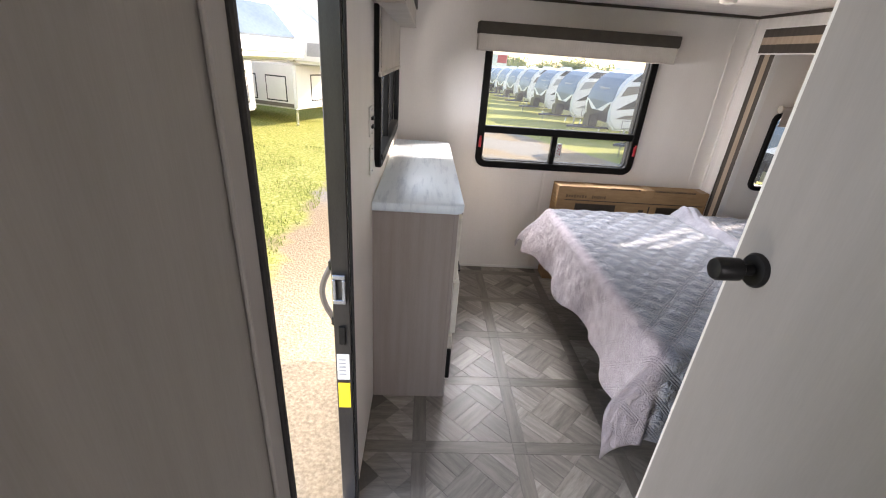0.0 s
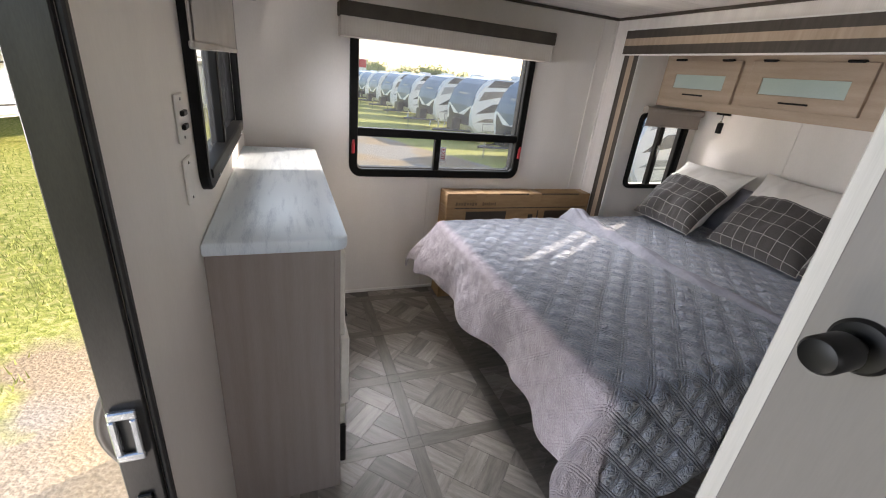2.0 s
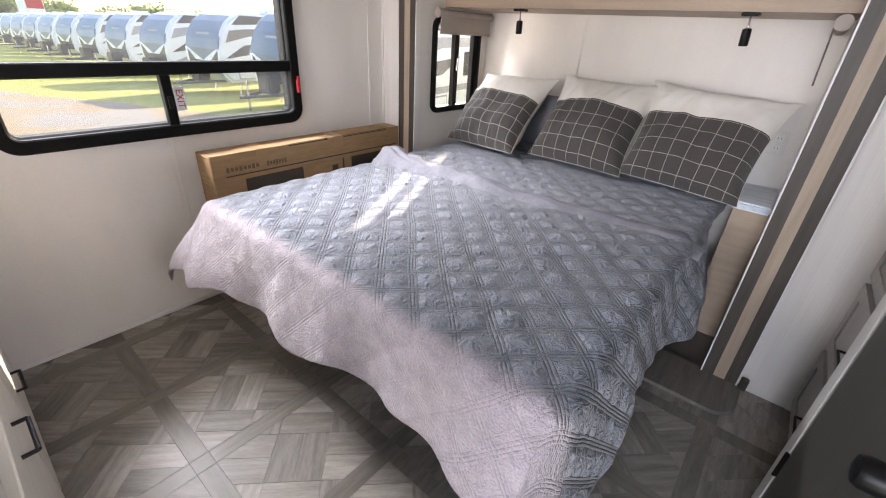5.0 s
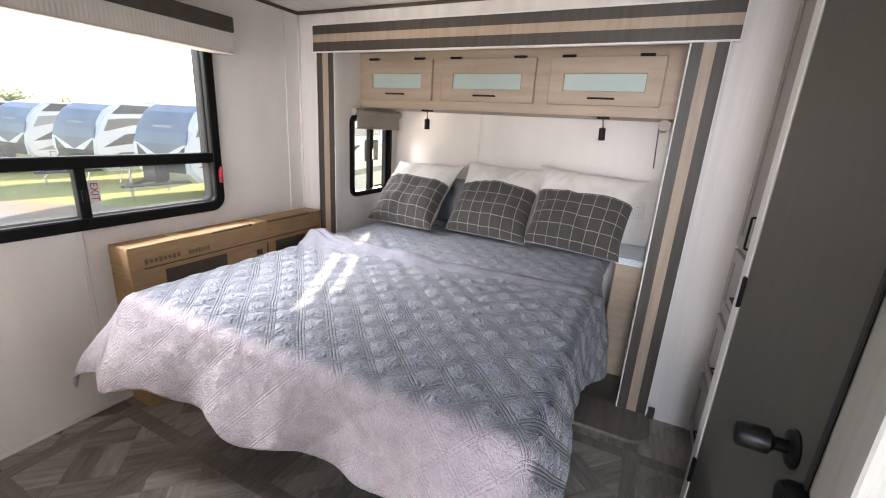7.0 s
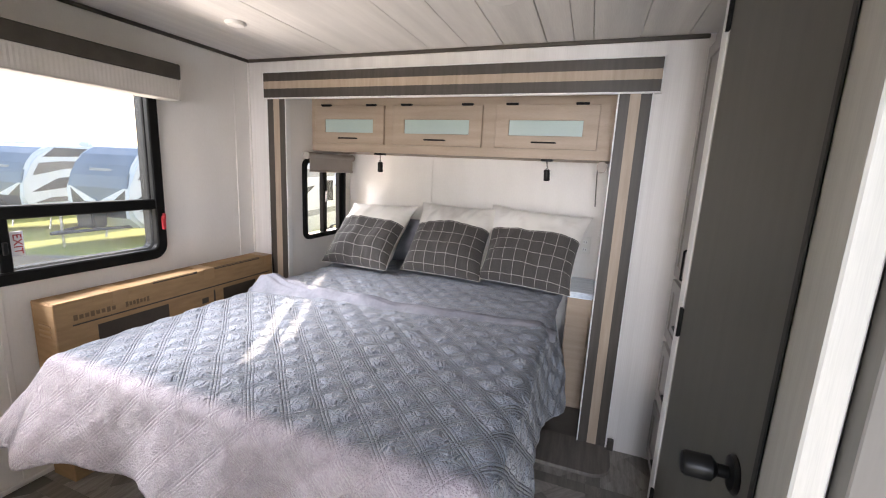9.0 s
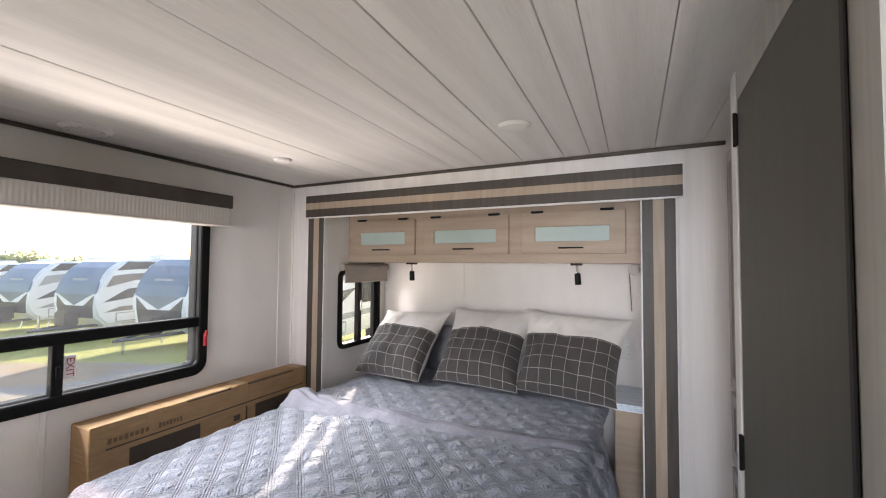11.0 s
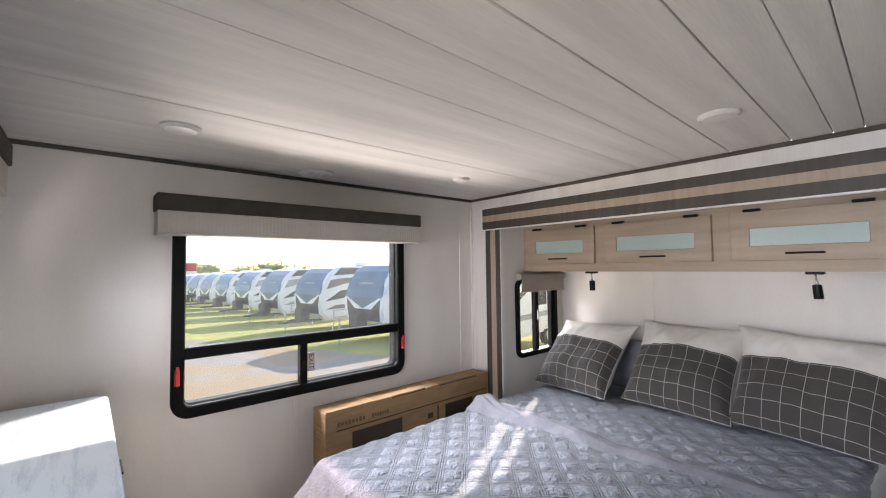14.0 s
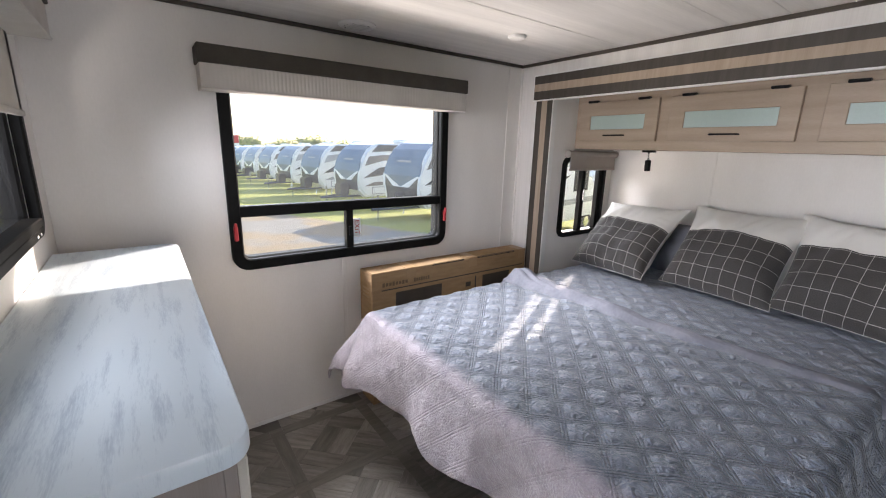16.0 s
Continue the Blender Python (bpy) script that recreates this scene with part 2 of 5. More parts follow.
def ground_material():
    """Gravel lot with sandy and grey patches, and worn grass on either side."""
    m = bpy.data.materials.new("ground")
    m.use_nodes = True
    n, link = m.node_tree.nodes, m.node_tree.links.new
    b = n["Principled BSDF"]
    b.inputs["Roughness"].default_value = 0.95
    b.inputs["Specular IOR Level"].default_value = 0.15
    pos = n.new("ShaderNodeTexCoord").outputs["Object"]
    sep = n.new("ShaderNodeSeparateXYZ")
    link(pos, sep.inputs[0])

    def mathn(op, a, c, d=None):
        k = n.new("ShaderNodeMath")
        k.operation = op
        for i, v in enumerate((a, c, d)):
            if v is None:
                continue
            if isinstance(v, (int, float)):
                k.inputs[i].default_value = v
            else:
                link(v, k.inputs[i])
        return k.outputs[0]

    def noi(scale, det=5.0):
        t = n.new("ShaderNodeTexNoise")
        t.inputs["Scale"].default_value, t.inputs["Detail"].default_value = scale, det
        link(pos, t.inputs["Vector"])
        return t.outputs["Fac"]

    def ramp(fac, stops):
        r = n.new("ShaderNodeValToRGB")
        while len(r.color_ramp.elements) < len(stops):
            r.color_ramp.elements.new(0.5)
        for e, (p, c) in zip(r.color_ramp.elements, stops):
            e.position, e.color = p, (*c, 1)
        link(fac, r.inputs[0])
        return r.outputs[0]

    def mixc(f, a, c):
        k = n.new("ShaderNodeMix")
        k.data_type = "RGBA"
        link(f, k.inputs[0])
        link(a, k.inputs[6])
        link(c, k.inputs[7])
        return k.outputs[2]

    stones = noi(38, 6)
    sand = ramp(stones, [(0.3, (0.20, 0.155, 0.10)), (0.7, (0.36, 0.285, 0.19))])
    grey = ramp(stones, [(0.3, (0.19, 0.18, 0.16)), (0.7, (0.31, 0.295, 0.265))])
    patch = ramp(noi(0.35, 3), [(0.45, (0, 0, 0)), (0.56, (1, 1, 1))])
    gravel = mixc(patch, sand, grey)
    turf = ramp(noi(16, 8), [(0.3, (0.16, 0.19, 0.04)), (0.5, (0.29, 0.31, 0.075)), (0.72, (0.48, 0.42, 0.19))])
    wob = mathn("MULTIPLY_ADD", noi(0.5, 6), 3.0, -1.5)
    wob2 = mathn("MULTIPLY_ADD", noi(1.6, 6), 1.6, -0.8)
    # grass to the left of x = -1.9, and beyond the line 2 x + y = 26.3 ahead
    left = mathn("MULTIPLY", mathn("ADD", mathn("MULTIPLY_ADD", sep.outputs[0], 1.0, 1.95), wob2), -2.5)
    line = mathn("MULTIPLY_ADD", sep.outputs[0], 2.0, sep.outputs[1])
    far = mathn("MULTIPLY", mathn("ADD", mathn("SUBTRACT", line, 26.3), wob), 0.9)
    both = mathn("MAXIMUM", left, far)
    fac = mathn("MINIMUM", mathn("MAXIMUM", both, 0.0), 1.0)
    link(mixc(fac, gravel, turf), b.inputs["Base Color"])
    bp = n.new("ShaderNodeBump")
    bp.inputs["Strength"].default_value, bp.inputs["Distance"].default_value = 0.6, 0.03
    link(stones, bp.inputs["Height"])
    link(bp.outputs[0], b.inputs["Normal"])
    return m


def quilt_material():
    """Grey quilted cotton: diagonal triple stitch lines, puffed diamonds, weave."""
    m = bpy.data.materials.new("quilted_cotton")
    m.use_nodes = True
    n, link = m.node_tree.nodes, m.node_tree.links.new
    b = n["Principled BSDF"]
    b.inputs["Roughness"].default_value = 0.8
    b.inputs["Sheen Weight"].default_value, b.inputs["Sheen Roughness"].default_value = 0.35, 0.4
    uv = n.new("ShaderNodeTexCoord").outputs["UV"]
    sep = n.new("ShaderNodeSeparateXYZ")
    link(uv, sep.inputs[0])

    def mathn(op, a, c=0.0, d=0.0):
        k = n.new("ShaderNodeMath")
        k.operation = op
        for i, v in enumerate((a, c, d)):
            if isinstance(v, (int, float)):
                k.inputs[i].default_value = v
            else:
                link(v, k.inputs[i])
        return k.outputs[0]

    wn = n.new("ShaderNodeTexNoise")
    wn.inputs["Scale"].default_value, wn.inputs["Detail"].default_value = 3.0, 4
    link(uv, wn.inputs["Vector"])
    warp = mathn("MULTIPLY_ADD", wn.outputs["Fac"], 0.034, -0.017)
    # foot drop: window light put into the colour as paler lavender, stitches fainter
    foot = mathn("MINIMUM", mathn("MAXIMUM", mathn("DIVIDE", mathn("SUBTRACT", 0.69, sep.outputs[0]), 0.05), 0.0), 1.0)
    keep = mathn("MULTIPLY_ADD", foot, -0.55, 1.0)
    pitch = 0.0985
    heights, lines = [], []
    for s in (1.0, -1.0):
        d = mathn("ADD", mathn("MULTIPLY_ADD", sep.outputs[1], s, sep.outputs[0]), warp)
        d = mathn("DIVIDE", d, 1.414 * pitch)
        f = mathn("ABSOLUTE", mathn("SUBTRACT", mathn("FRACT", d), 0.5))
        tri = mathn("ABSOLUTE", mathn("SUBTRACT", mathn("FRACT", mathn("MULTIPLY", d, 10.0)), 0.5))
        inband = mathn("LESS_THAN", f, 0.155)
        lines.append(mathn("MULTIPLY", inband, mathn("SUBTRACT", 1.0, mathn("MINIMUM", mathn("MULTIPLY", tri, 3.2), 1.0))))
        heights.append(mathn("MINIMUM", mathn("MULTIPLY", mathn("MAXIMUM", mathn("SUBTRACT", f, 0.13), 0.0), 4.5), 1.0))
    puff = mathn("POWER", mathn("MULTIPLY", heights[0], heights[1]), 0.5)
    seam = mathn("MULTIPLY", mathn("MAXIMUM", lines[0], mathn("MULTIPLY", lines[1], 0.8)), keep)

    def folds(scale, detail, twist):
        k = n.new("ShaderNodeTexNoise")
        k.inputs["Scale"].default_value, k.inputs["Detail"].default_value = scale, detail
        k.inputs["Distortion"].default_value = twist
        link(uv, k.inputs["Vector"])
        return k.outputs["Fac"]

    crease = mathn("ABSOLUTE", mathn("SUBTRACT", folds(34.0, 3, 0.8), 0.5))
    fuzz = folds(150.0, 4, 0.3)
    cr = folds(20.0, 5, 0.4)
    h = mathn("MULTIPLY_ADD", crease, mathn("MULTIPLY_ADD", foot, -1.0, 2.3), mathn("MULTIPLY", mathn("MULTIPLY", puff, keep), 0.55))
    h = mathn("SUBTRACT", h, mathn("MULTIPLY", seam, 0.46))
    h = mathn("MULTIPLY_ADD", fuzz, mathn("MULTIPLY_ADD", foot, 0.35, 0.15), h)

    def tones(lo, hi):
        r = n.new("ShaderNodeValToRGB")
        r.color_ramp.elements[0].color, r.color_ramp.elements[1].color = (*lo, 1), (*hi, 1)
        r.color_ramp.elements[0].position, r.color_ramp.elements[1].position = 0.35, 0.65
        link(mathn("MULTIPLY_ADD", fuzz, 0.45, mathn("MULTIPLY", cr, 0.55)), r.inputs[0])
        return r.outputs[0]

    def blend(f, a, c):
        k = n.new("ShaderNodeMix")
        k.data_type = "RGBA"
        link(f, k.inputs[0])
        link(a, k.inputs[6])
        link(c, k.inputs[7])
        return k.outputs[2]

    # stitch lines are also darkened in colour, for the shade in their creases
    dark = n.new("ShaderNodeRGB")
    dark.outputs[0].default_value = (0.075, 0.084, 0.10, 1)
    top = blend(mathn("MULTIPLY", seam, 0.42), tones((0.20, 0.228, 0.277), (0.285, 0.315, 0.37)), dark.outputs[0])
    # the foot's lit look is blended in as a paler tone
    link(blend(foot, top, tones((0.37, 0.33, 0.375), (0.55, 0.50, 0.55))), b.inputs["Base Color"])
    bp = n.new("ShaderNodeBump")
    bp.inputs["Strength"].default_value, bp.inputs["Distance"].default_value = 1.0, 0.016
    link(h, bp.inputs["Height"])
    link(bp.outputs[0], b.inputs["Normal"])
    return m


def check_material():
    """Pillow front: dark grey with a white windowpane check, the top third plain off-white. UV in metres."""
    m = bpy.data.materials.new("windowpane_check")
    m.use_nodes = True
    n, link = m.node_tree.nodes, m.node_tree.links.new
    b = n["Principled BSDF"]
    b.inputs["Roughness"].default_value = 0.9
    b.inputs["Sheen Weight"].default_value = 0.2
    uv = n.new("ShaderNodeTexCoord").outputs["UV"]
    sep = n.new("ShaderNodeSeparateXYZ")
    link(uv, sep.inputs[0])

    def mathn(op, a, c=0.0):
        k = n.new("ShaderNodeMath")
        k.operation = op
        for i, v in enumerate((a, c)):
            if isinstance(v, (int, float)):
                k.inputs[i].default_value = v
            else:
                link(v, k.inputs[i])
        return k.outputs[0]

    wv = n.new("ShaderNodeTexNoise")
    wv.inputs["Scale"].default_value, wv.inputs["Detail"].default_value = 380.0, 3
    link(uv, wv.inputs["Vector"])
    dark = n.new("ShaderNodeValToRGB")
    dark.color_ramp.elements[0].color, dark.color_ramp.elements[1].color = (0.045, 0.041, 0.039, 1), (0.082, 0.076, 0.072, 1)
    dark.color_ramp.elements[0].position, dark.color_ramp.elements[1].position = 0.35, 0.65
    link(wv.outputs["Fac"], dark.inputs[0])
    on = []
    for i in (0, 1):
        f = mathn("ABSOLUTE", mathn("SUBTRACT", mathn("FRACT", mathn("DIVIDE", sep.outputs[i], 0.076)), 0.5))
        on.append(mathn("LESS_THAN", f, 0.017))
    line = mathn("MULTIPLY", mathn("MAXIMUM", on[0], on[1]), mathn("MULTIPLY", wv.outputs["Fac"], 1.5))
    a, c = n.new("ShaderNodeMix"), n.new("ShaderNodeMix")
    a.data_type = c.data_type = "RGBA"
    link(line, a.inputs[0])
    link(dark.outputs[0], a.inputs[6])
    a.inputs[7].default_value = (0.5, 0.485, 0.45, 1)
    link(mathn("GREATER_THAN", sep.outputs[1], 0.35), c.inputs[0])
    link(a.outputs[2], c.inputs[6])
    c.inputs[7].default_value = (0.76, 0.74, 0.70, 1)
    link(c.outputs[2], b.inputs["Base Color"])
    bp = n.new("ShaderNodeBump")
    bp.inputs["Strength"].default_value, bp.inputs["Distance"].default_value = 0.35, 0.002
    link(wv.outputs["Fac"], bp.inputs["Height"])
    link(bp.outputs[0], b.inputs["Normal"])
    return m


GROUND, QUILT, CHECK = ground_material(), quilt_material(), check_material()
REVERSE = surface("lavender_cotton_reverse", (0.165, 0.171, 0.205), (0.245, 0.247, 0.285), 0.9, 14, bump=0.9, fine=70)
PILLOWBACK = surface("off_white_cotton", (0.68, 0.66, 0.62), (0.75, 0.73, 0.69), 0.9, 9, bump=0.3, fine=240)

# ---- builders ----


def solid(*boxes, bevel=0.0, segs=1):
    """One bmesh of boxes (x0, y0, z0, x1, y1, z1)."""
    bm = bmesh.new()
    for x0, y0, z0, x1, y1, z1 in boxes:
        v = [bm.verts.new((x, y, z)) for z in (z0, z1) for y in (y0, y1) for x in (x0, x1)]
        for a, b, c, d in ((0, 2, 3, 1), (4, 5, 7, 6), (0, 1, 5, 4), (2, 6, 7, 3), (0, 4, 6, 2), (1, 3, 7, 5)):
            bm.faces.new((v[a], v[b], v[c], v[d]))
    if bevel:
        bmesh.ops.bevel(bm, geom=bm.edges[:], offset=bevel, segments=segs, affect="EDGES", clamp_overlap=True)
    return bm


def rod(p, q, r, r2=None, n=16, bm=None):
    """A round bar from p to q."""
    bm = bm or bmesh.new()
    p, q = Vector(p), Vector(q)
    m = Matrix.Translation((p + q) / 2) @ (q - p).to_track_quat("Z", "Y").to_matrix().to_4x4()
    bmesh.ops.create_cone(bm, cap_ends=True, segments=n, radius1=r, radius2=r if r2 is None else r2, depth=(q - p).length, matrix=m)
    return bm


def lathe(profile, origin, axis, n=28):
    """A turned shape: (radius, along) pairs round an axis."""
    bm = bmesh.new()
    m = Matrix.Translation(origin) @ Vector(axis).to_track_quat("Z", "Y").to_matrix().to_4x4()
    rings = [[bm.verts.new(m @ Vector((r * math.cos(a), r * math.sin(a), h))) for a in [2 * math.pi * k / n for k in range(n)]] for r, h in profile]
    for a, b in zip(rings, rings[1:]):
        for k in range(n):
            bm.faces.new((a[k], a[(k + 1) % n], b[(k + 1) % n], b[k]))
    bm.faces.new(rings[0][::-1])
    bm.faces.new(rings[-1])
    return bm


def rounded_ring(w, h, r_out, border, depth, m, r_in=None, seg=6, inner=None):
    """A window frame: a rounded rectangle w x h with a hole, depth along the frame's z, placed by m."""
    bm = bmesh.new()

    def loop(x0, y0, x1, y1, r, z):
        pts = []
        for cx, cy, a0 in ((x1 - r, y1 - r, 0), (x0 + r, y1 - r, 90), (x0 + r, y0 + r, 180), (x1 - r, y0 + r, 270)):
            for k in range(seg + 1):
                a = radians(a0 + 90 * k / seg)
                pts.append(bm.verts.new(m @ Vector((cx + r * math.cos(a), cy + r * math.sin(a), z))))
        return pts

    ri = r_in if r_in is not None else max(r_out - border, 0.008)
    ch = min(0.006, depth / 3)
    o0, o1 = loop(0, 0, w, h, r_out, 0), loop(0, 0, w, h, r_out, depth - ch)
    o2 = loop(ch, ch, w - ch, h - ch, r_out - ch, depth)
    i2 = loop(border - ch, border - ch, w - border + ch, h - border + ch, ri + ch, depth)
    i1, i0 = loop(border, border, w - border, h - border, ri, depth - ch), loop(border, border, w - border, h - border, ri, 0)
    for a, b in ((o0, o1), (o1, o2), (o2, i2), (i2, i1), (i1, i0), (i0, o0)):
        for k in range(len(a)):
            bm.faces.new((a[k], a[(k + 1) % len(a)], b[(k + 1) % len(a)], b[k]))
    bmesh.ops.recalc_face_normals(bm, faces=bm.faces[:])
    return bm


def rounded_slab(x0, y0, x1, y1, radii, z0, z1, edge, seg=7):
    """A flat slab with its own radius at each corner (x0y0, x1y0, x1y1, x0y1) and eased edges."""
    bm = bmesh.new()

    def ring(inset, z):
        out = []
        for (cx, cy, sx, sy, a0), r in zip(((x0, y0, 1, 1, 180), (x1, y0, -1, 1, 270), (x1, y1, -1, -1, 0), (x0, y1, 1, -1, 90)), radii):
            for k in range(seg + 1):
                a = radians(a0 + 90 * k / seg)
                rr = max(r - inset, 0.0005)
                out.append(bm.verts.new((cx + sx * (inset + rr) + rr * math.cos(a), cy + sy * (inset + rr) + rr * math.sin(a), z)))
        return out
    e = edge
    rings = [ring(e, z0), ring(e * 0.3, z0 + e * 0.3), ring(0, z0 + e), ring(0, z1 - e), ring(e * 0.3, z1 - e * 0.3), ring(e, z1)]
    for a, b in zip(rings, rings[1:]):
        for k in range(len(a)):
            bm.faces.new((a[k], a[(k + 1) % len(a)], b[(k + 1) % len(a)], b[k]))
    bm.faces.new(rings[0][::-1])
    bm.faces.new(rings[-1])
    return bm


def rect_ring(x0, x1, y0, y1, z0, z1, a0, a1, b0, b1, ch=0.0025):
    """A flat door frame facing -x with one opening (a0..a1 by b0..b1) and eased front edges."""
    bm = bmesh.new()

    def ring(p0, p1, q0, q1, x):
        return [bm.verts.new((x, p, q)) for p, q in ((p0, q0), (p1, q0), (p1, q1), (p0, q1))]
    rs = [ring(a0, a1, b0, b1, x1), ring(y0, y1, z0, z1, x1), ring(y0, y1, z0, z1, x0 + ch), ring(y0 + ch, y1 - ch, z0 + ch, z1 - ch, x0),
          ring(a0 - ch, a1 + ch, b0 - ch, b1 + ch, x0), ring(a0, a1, b0, b1, x0 + ch)]
    for a, b in zip(rs, rs[1:] + rs[:1]):
        for k in range(4):
            bm.faces.new((a[k], a[(k + 1) % 4], b[(k + 1) % 4], b[k]))
    return bm


def thing(name, x, y, z, label, category, group="", kind=""):
    """A thing's Empty at its base."""
    ob = new(name)
    ob.empty_display_size = 0.05
    ob.location = (x, y, z)
    return tagged(ob, label, category, group, kind)


def part(name, bm, material, parent=None, label="", smooth=0.0, recalc=True):
    """Links a bmesh (in world coordinates) as one mesh under a thing or a part."""
    if recalc:
        bmesh.ops.recalc_face_normals(bm, faces=bm.faces[:])
    root = parent
    while root is not None and root.parent is not None:
        root = root.parent
    if root is not None:
        bmesh.ops.translate(bm, verts=bm.verts[:], vec=-Vector(root.location))
    me = bpy.data.meshes.new(name)
    bm.to_mesh(me)
    bm.free()
    me.materials.append(material)
    if smooth:
        me.shade_smooth()
        me.set_sharp_from_angle(angle=radians(smooth))
    ob = new(name, me)
    ob.parent = parent
    if label:
        tagged(ob, label)
    return ob


def structure(name, bm, material, label, category, smooth=0.0):
    return tagged(part(name, bm, material, None, "", smooth), label, category, "", "structure")


def merge(*bms):
    out = bmesh.new()
    for b in bms:
        me = bpy.data.meshes.new("tmp")
        b.to_mesh(me)
        b.free()
        out.from_mesh(me)
        bpy.data.meshes.remove(me)
    return out


def lettering(body, size, m, material, parent, name="lettering"):
    """Raised flat letters in the built-in font."""
    cu = bpy.data.curves.new(name, "FONT")
    cu.body, cu.size, cu.extrude, cu.align_x, cu.align_y = body, size, 0.0006, "CENTER", "CENTER"
    tmp = bpy.data.objects.new("tmp", cu)
    scene.collection.objects.link(tmp)
    me = bpy.data.meshes.new_from_object(tmp.evaluated_get(bpy.context.evaluated_depsgraph_get()))
    bpy.data.objects.remove(tmp)
    root = parent
    while root.parent is not None:
        root = root.parent
    me.transform(Matrix.Translation(-Vector(root.location)) @ m)
    me.materials.clear()
    me.materials.append(material)
    ob = new(name, me)
    ob.parent = parent
    return ob


# ---- measures of the room ----
XL, XR, YF, ZC = -0.475, 2.0, 3.0, 2.03     # left wall, slide wall, far wall, ceiling
XH, YB = 0.40, 0.556                        # hall side wall, partition that faces the bed
YS0, YS1, XS = 0.80, 2.70, 2.70             # slide-out: side walls and head wall
GZ = -0.8                                   # ground outside
T = 0.045                                   # wall thickness

# ---- shell ----
# left wall with the entrance opening (y 0.285..0.90) and the window (y 1.565..2.68, z 1.20..1.86)
DY0, DY1, DZ = 0.285, 0.90, 1.93
LW0, LW1, LZ0, LZ1 = 1.565, 2.68, 1.20, 1.88
structure("wall_left", solid((XL - T, -1.7, -0.45, XL - 0.012, DY0, ZC), (XL - T, DY0, DZ, XL, DY1, ZC), (XL - T, DY0, -0.45, XL, DY1, -0.012),
                             (XL - T, DY1, -0.45, XL, LW0, ZC), (XL - T, LW0, -0.45, XL, LW1, LZ0), (XL - T, LW0, LZ1, XL, LW1, ZC),
                             (XL - T, LW1, -0.45, XL, YF + T, ZC)), WALL, "white panelled side wall with entrance and window openings", "wall")
structure("hall_panel", solid((XL - 0.0118, -1.7, 0.0, XL, DY0 - 0.001, ZC - 0.001)), HALLPANEL, "taupe wood-grain panel beside the entrance", "wall panel")
# far wall, window opening
FW0, FW1, FZ0, FZ1 = 0.165, 1.335, 0.925, 1.80
structure("wall_far", solid((XL, YF, -0.45, FW0, YF + T, ZC), (FW0, YF, -0.45, FW1, YF + T, FZ0), (FW0, YF, FZ1, FW1, YF + T, ZC),
                            (FW1, YF, -0.45, XR + 0.1, YF + T, ZC)), WALL, "off-white panelled end wall with a large window opening", "wall")
# slide wall: pieces round the slide-out opening
structure("wall_right", solid((XR, YS1 + 0.06, -0.1, XR + 0.1, YF, ZC), (XR, -0.25, -0.1, XR + 0.1, YS0 - 0.06, ZC),
                              (XR, YS0 - 0.06, 1.86, XR + 0.1, YS1 + 0.06, ZC)), WALL_WOOD, "pale wood-grain wall round the bed slide-out", "wall")
# slide-out shell, window opening in its end wall
SW0, SW1, SZ0, SZ1 = 2.15, 2.585, 0.92, 1.42
structure("slide_out_wall", solid((XR, YS1, -0.1, SW0, YS1 + 0.05, 1.90), (SW0, YS1, -0.1, SW1, YS1 + 0.05, SZ0), (SW0, YS1, SZ1, SW1, YS1 + 0.05, 1.90),
                                  (SW1, YS1, -0.1, XS + 0.05, YS1 + 0.05, 1.90), (XR, YS0 - 0.05, -0.1, XS + 0.05, YS0, 1.90),
                                  (XS, YS0, -0.1, XS + 0.05, YS1, 1.90)), WALL, "white slide-out walls round the bed head", "wall")
structure("slide_out_ceiling", solid((XR + 0.1, YS0 - 0.05, 1.90, XS + 0.05, YS1 + 0.05, 1.95)), WALL, "white slide-out ceiling above cabinets", "ceiling")
structure("slide_out_floor", solid((XR, YS0, -0.1, XS, YS1, -0.002)), SUBFLOOR, "dark floor of the bed slide-out", "floor")
# hall side wall, partition, closing walls
PA0, PA1 = -0.13, 0.548                     # door in the hall side wall
PB0, PB1 = 0.565, 1.235                      # dark door in the partition
structure("wall_hall", solid((XH, -1.7, 0, XH + 0.04, PA0, ZC), (XH, PA0, 1.97, XH + 0.04, PA1, ZC)), WALL_WOOD, "pale wood-grain hall wall", "wall")
structure("partition", solid((XH + 0.036, YB - 0.04, 0, PB0, YB, ZC), (PB0, YB - 0.04, 1.945, PB1, YB, ZC), (PB1, YB - 0.04, 0, PB1 + 0.07, YB, ZC)),
          POSTWOOD, "cream wood-grain partition round a dark door", "wall")
structure("trim_door_casing", solid((PB1 + 0.007, YB + 0.0005, 0.0, PB1 + 0.07, YB + 0.005, ZC - 0.003), bevel=0.0015), WHITE, "white casing strip beside the dark door", "trim")
structure("corner_post", solid((XH, PA1 + 0.002, 0, XH + 0.035, 0.585, ZC - 0.002), bevel=0.003), POSTWOOD, "cream wood-grain corner post beside the doors", "trim")
# unseen wall; its opening is added to hold the hall's fill light
structure("wall_back", solid((XH + 0.04, -1.76, -0.1, XR + 0.1, -1.7, ZC), (XL - T, -1.76, 1.96, XH + 0.04, -1.7, ZC),
                              (XL - T, -1.76, -0.1, 0.04, -1.7, 1.96), (0.04, -1.76, -0.1, XH + 0.04, -1.7, 0.55)), WALL, "plain unseen wall, its opening added for the hall fill light", "wall")
structure("wall_closet_back", solid((XH + 0.04, -0.25, 0, XR, -0.21, ZC)), WALL, "plain wall behind the wardrobe", "wall")
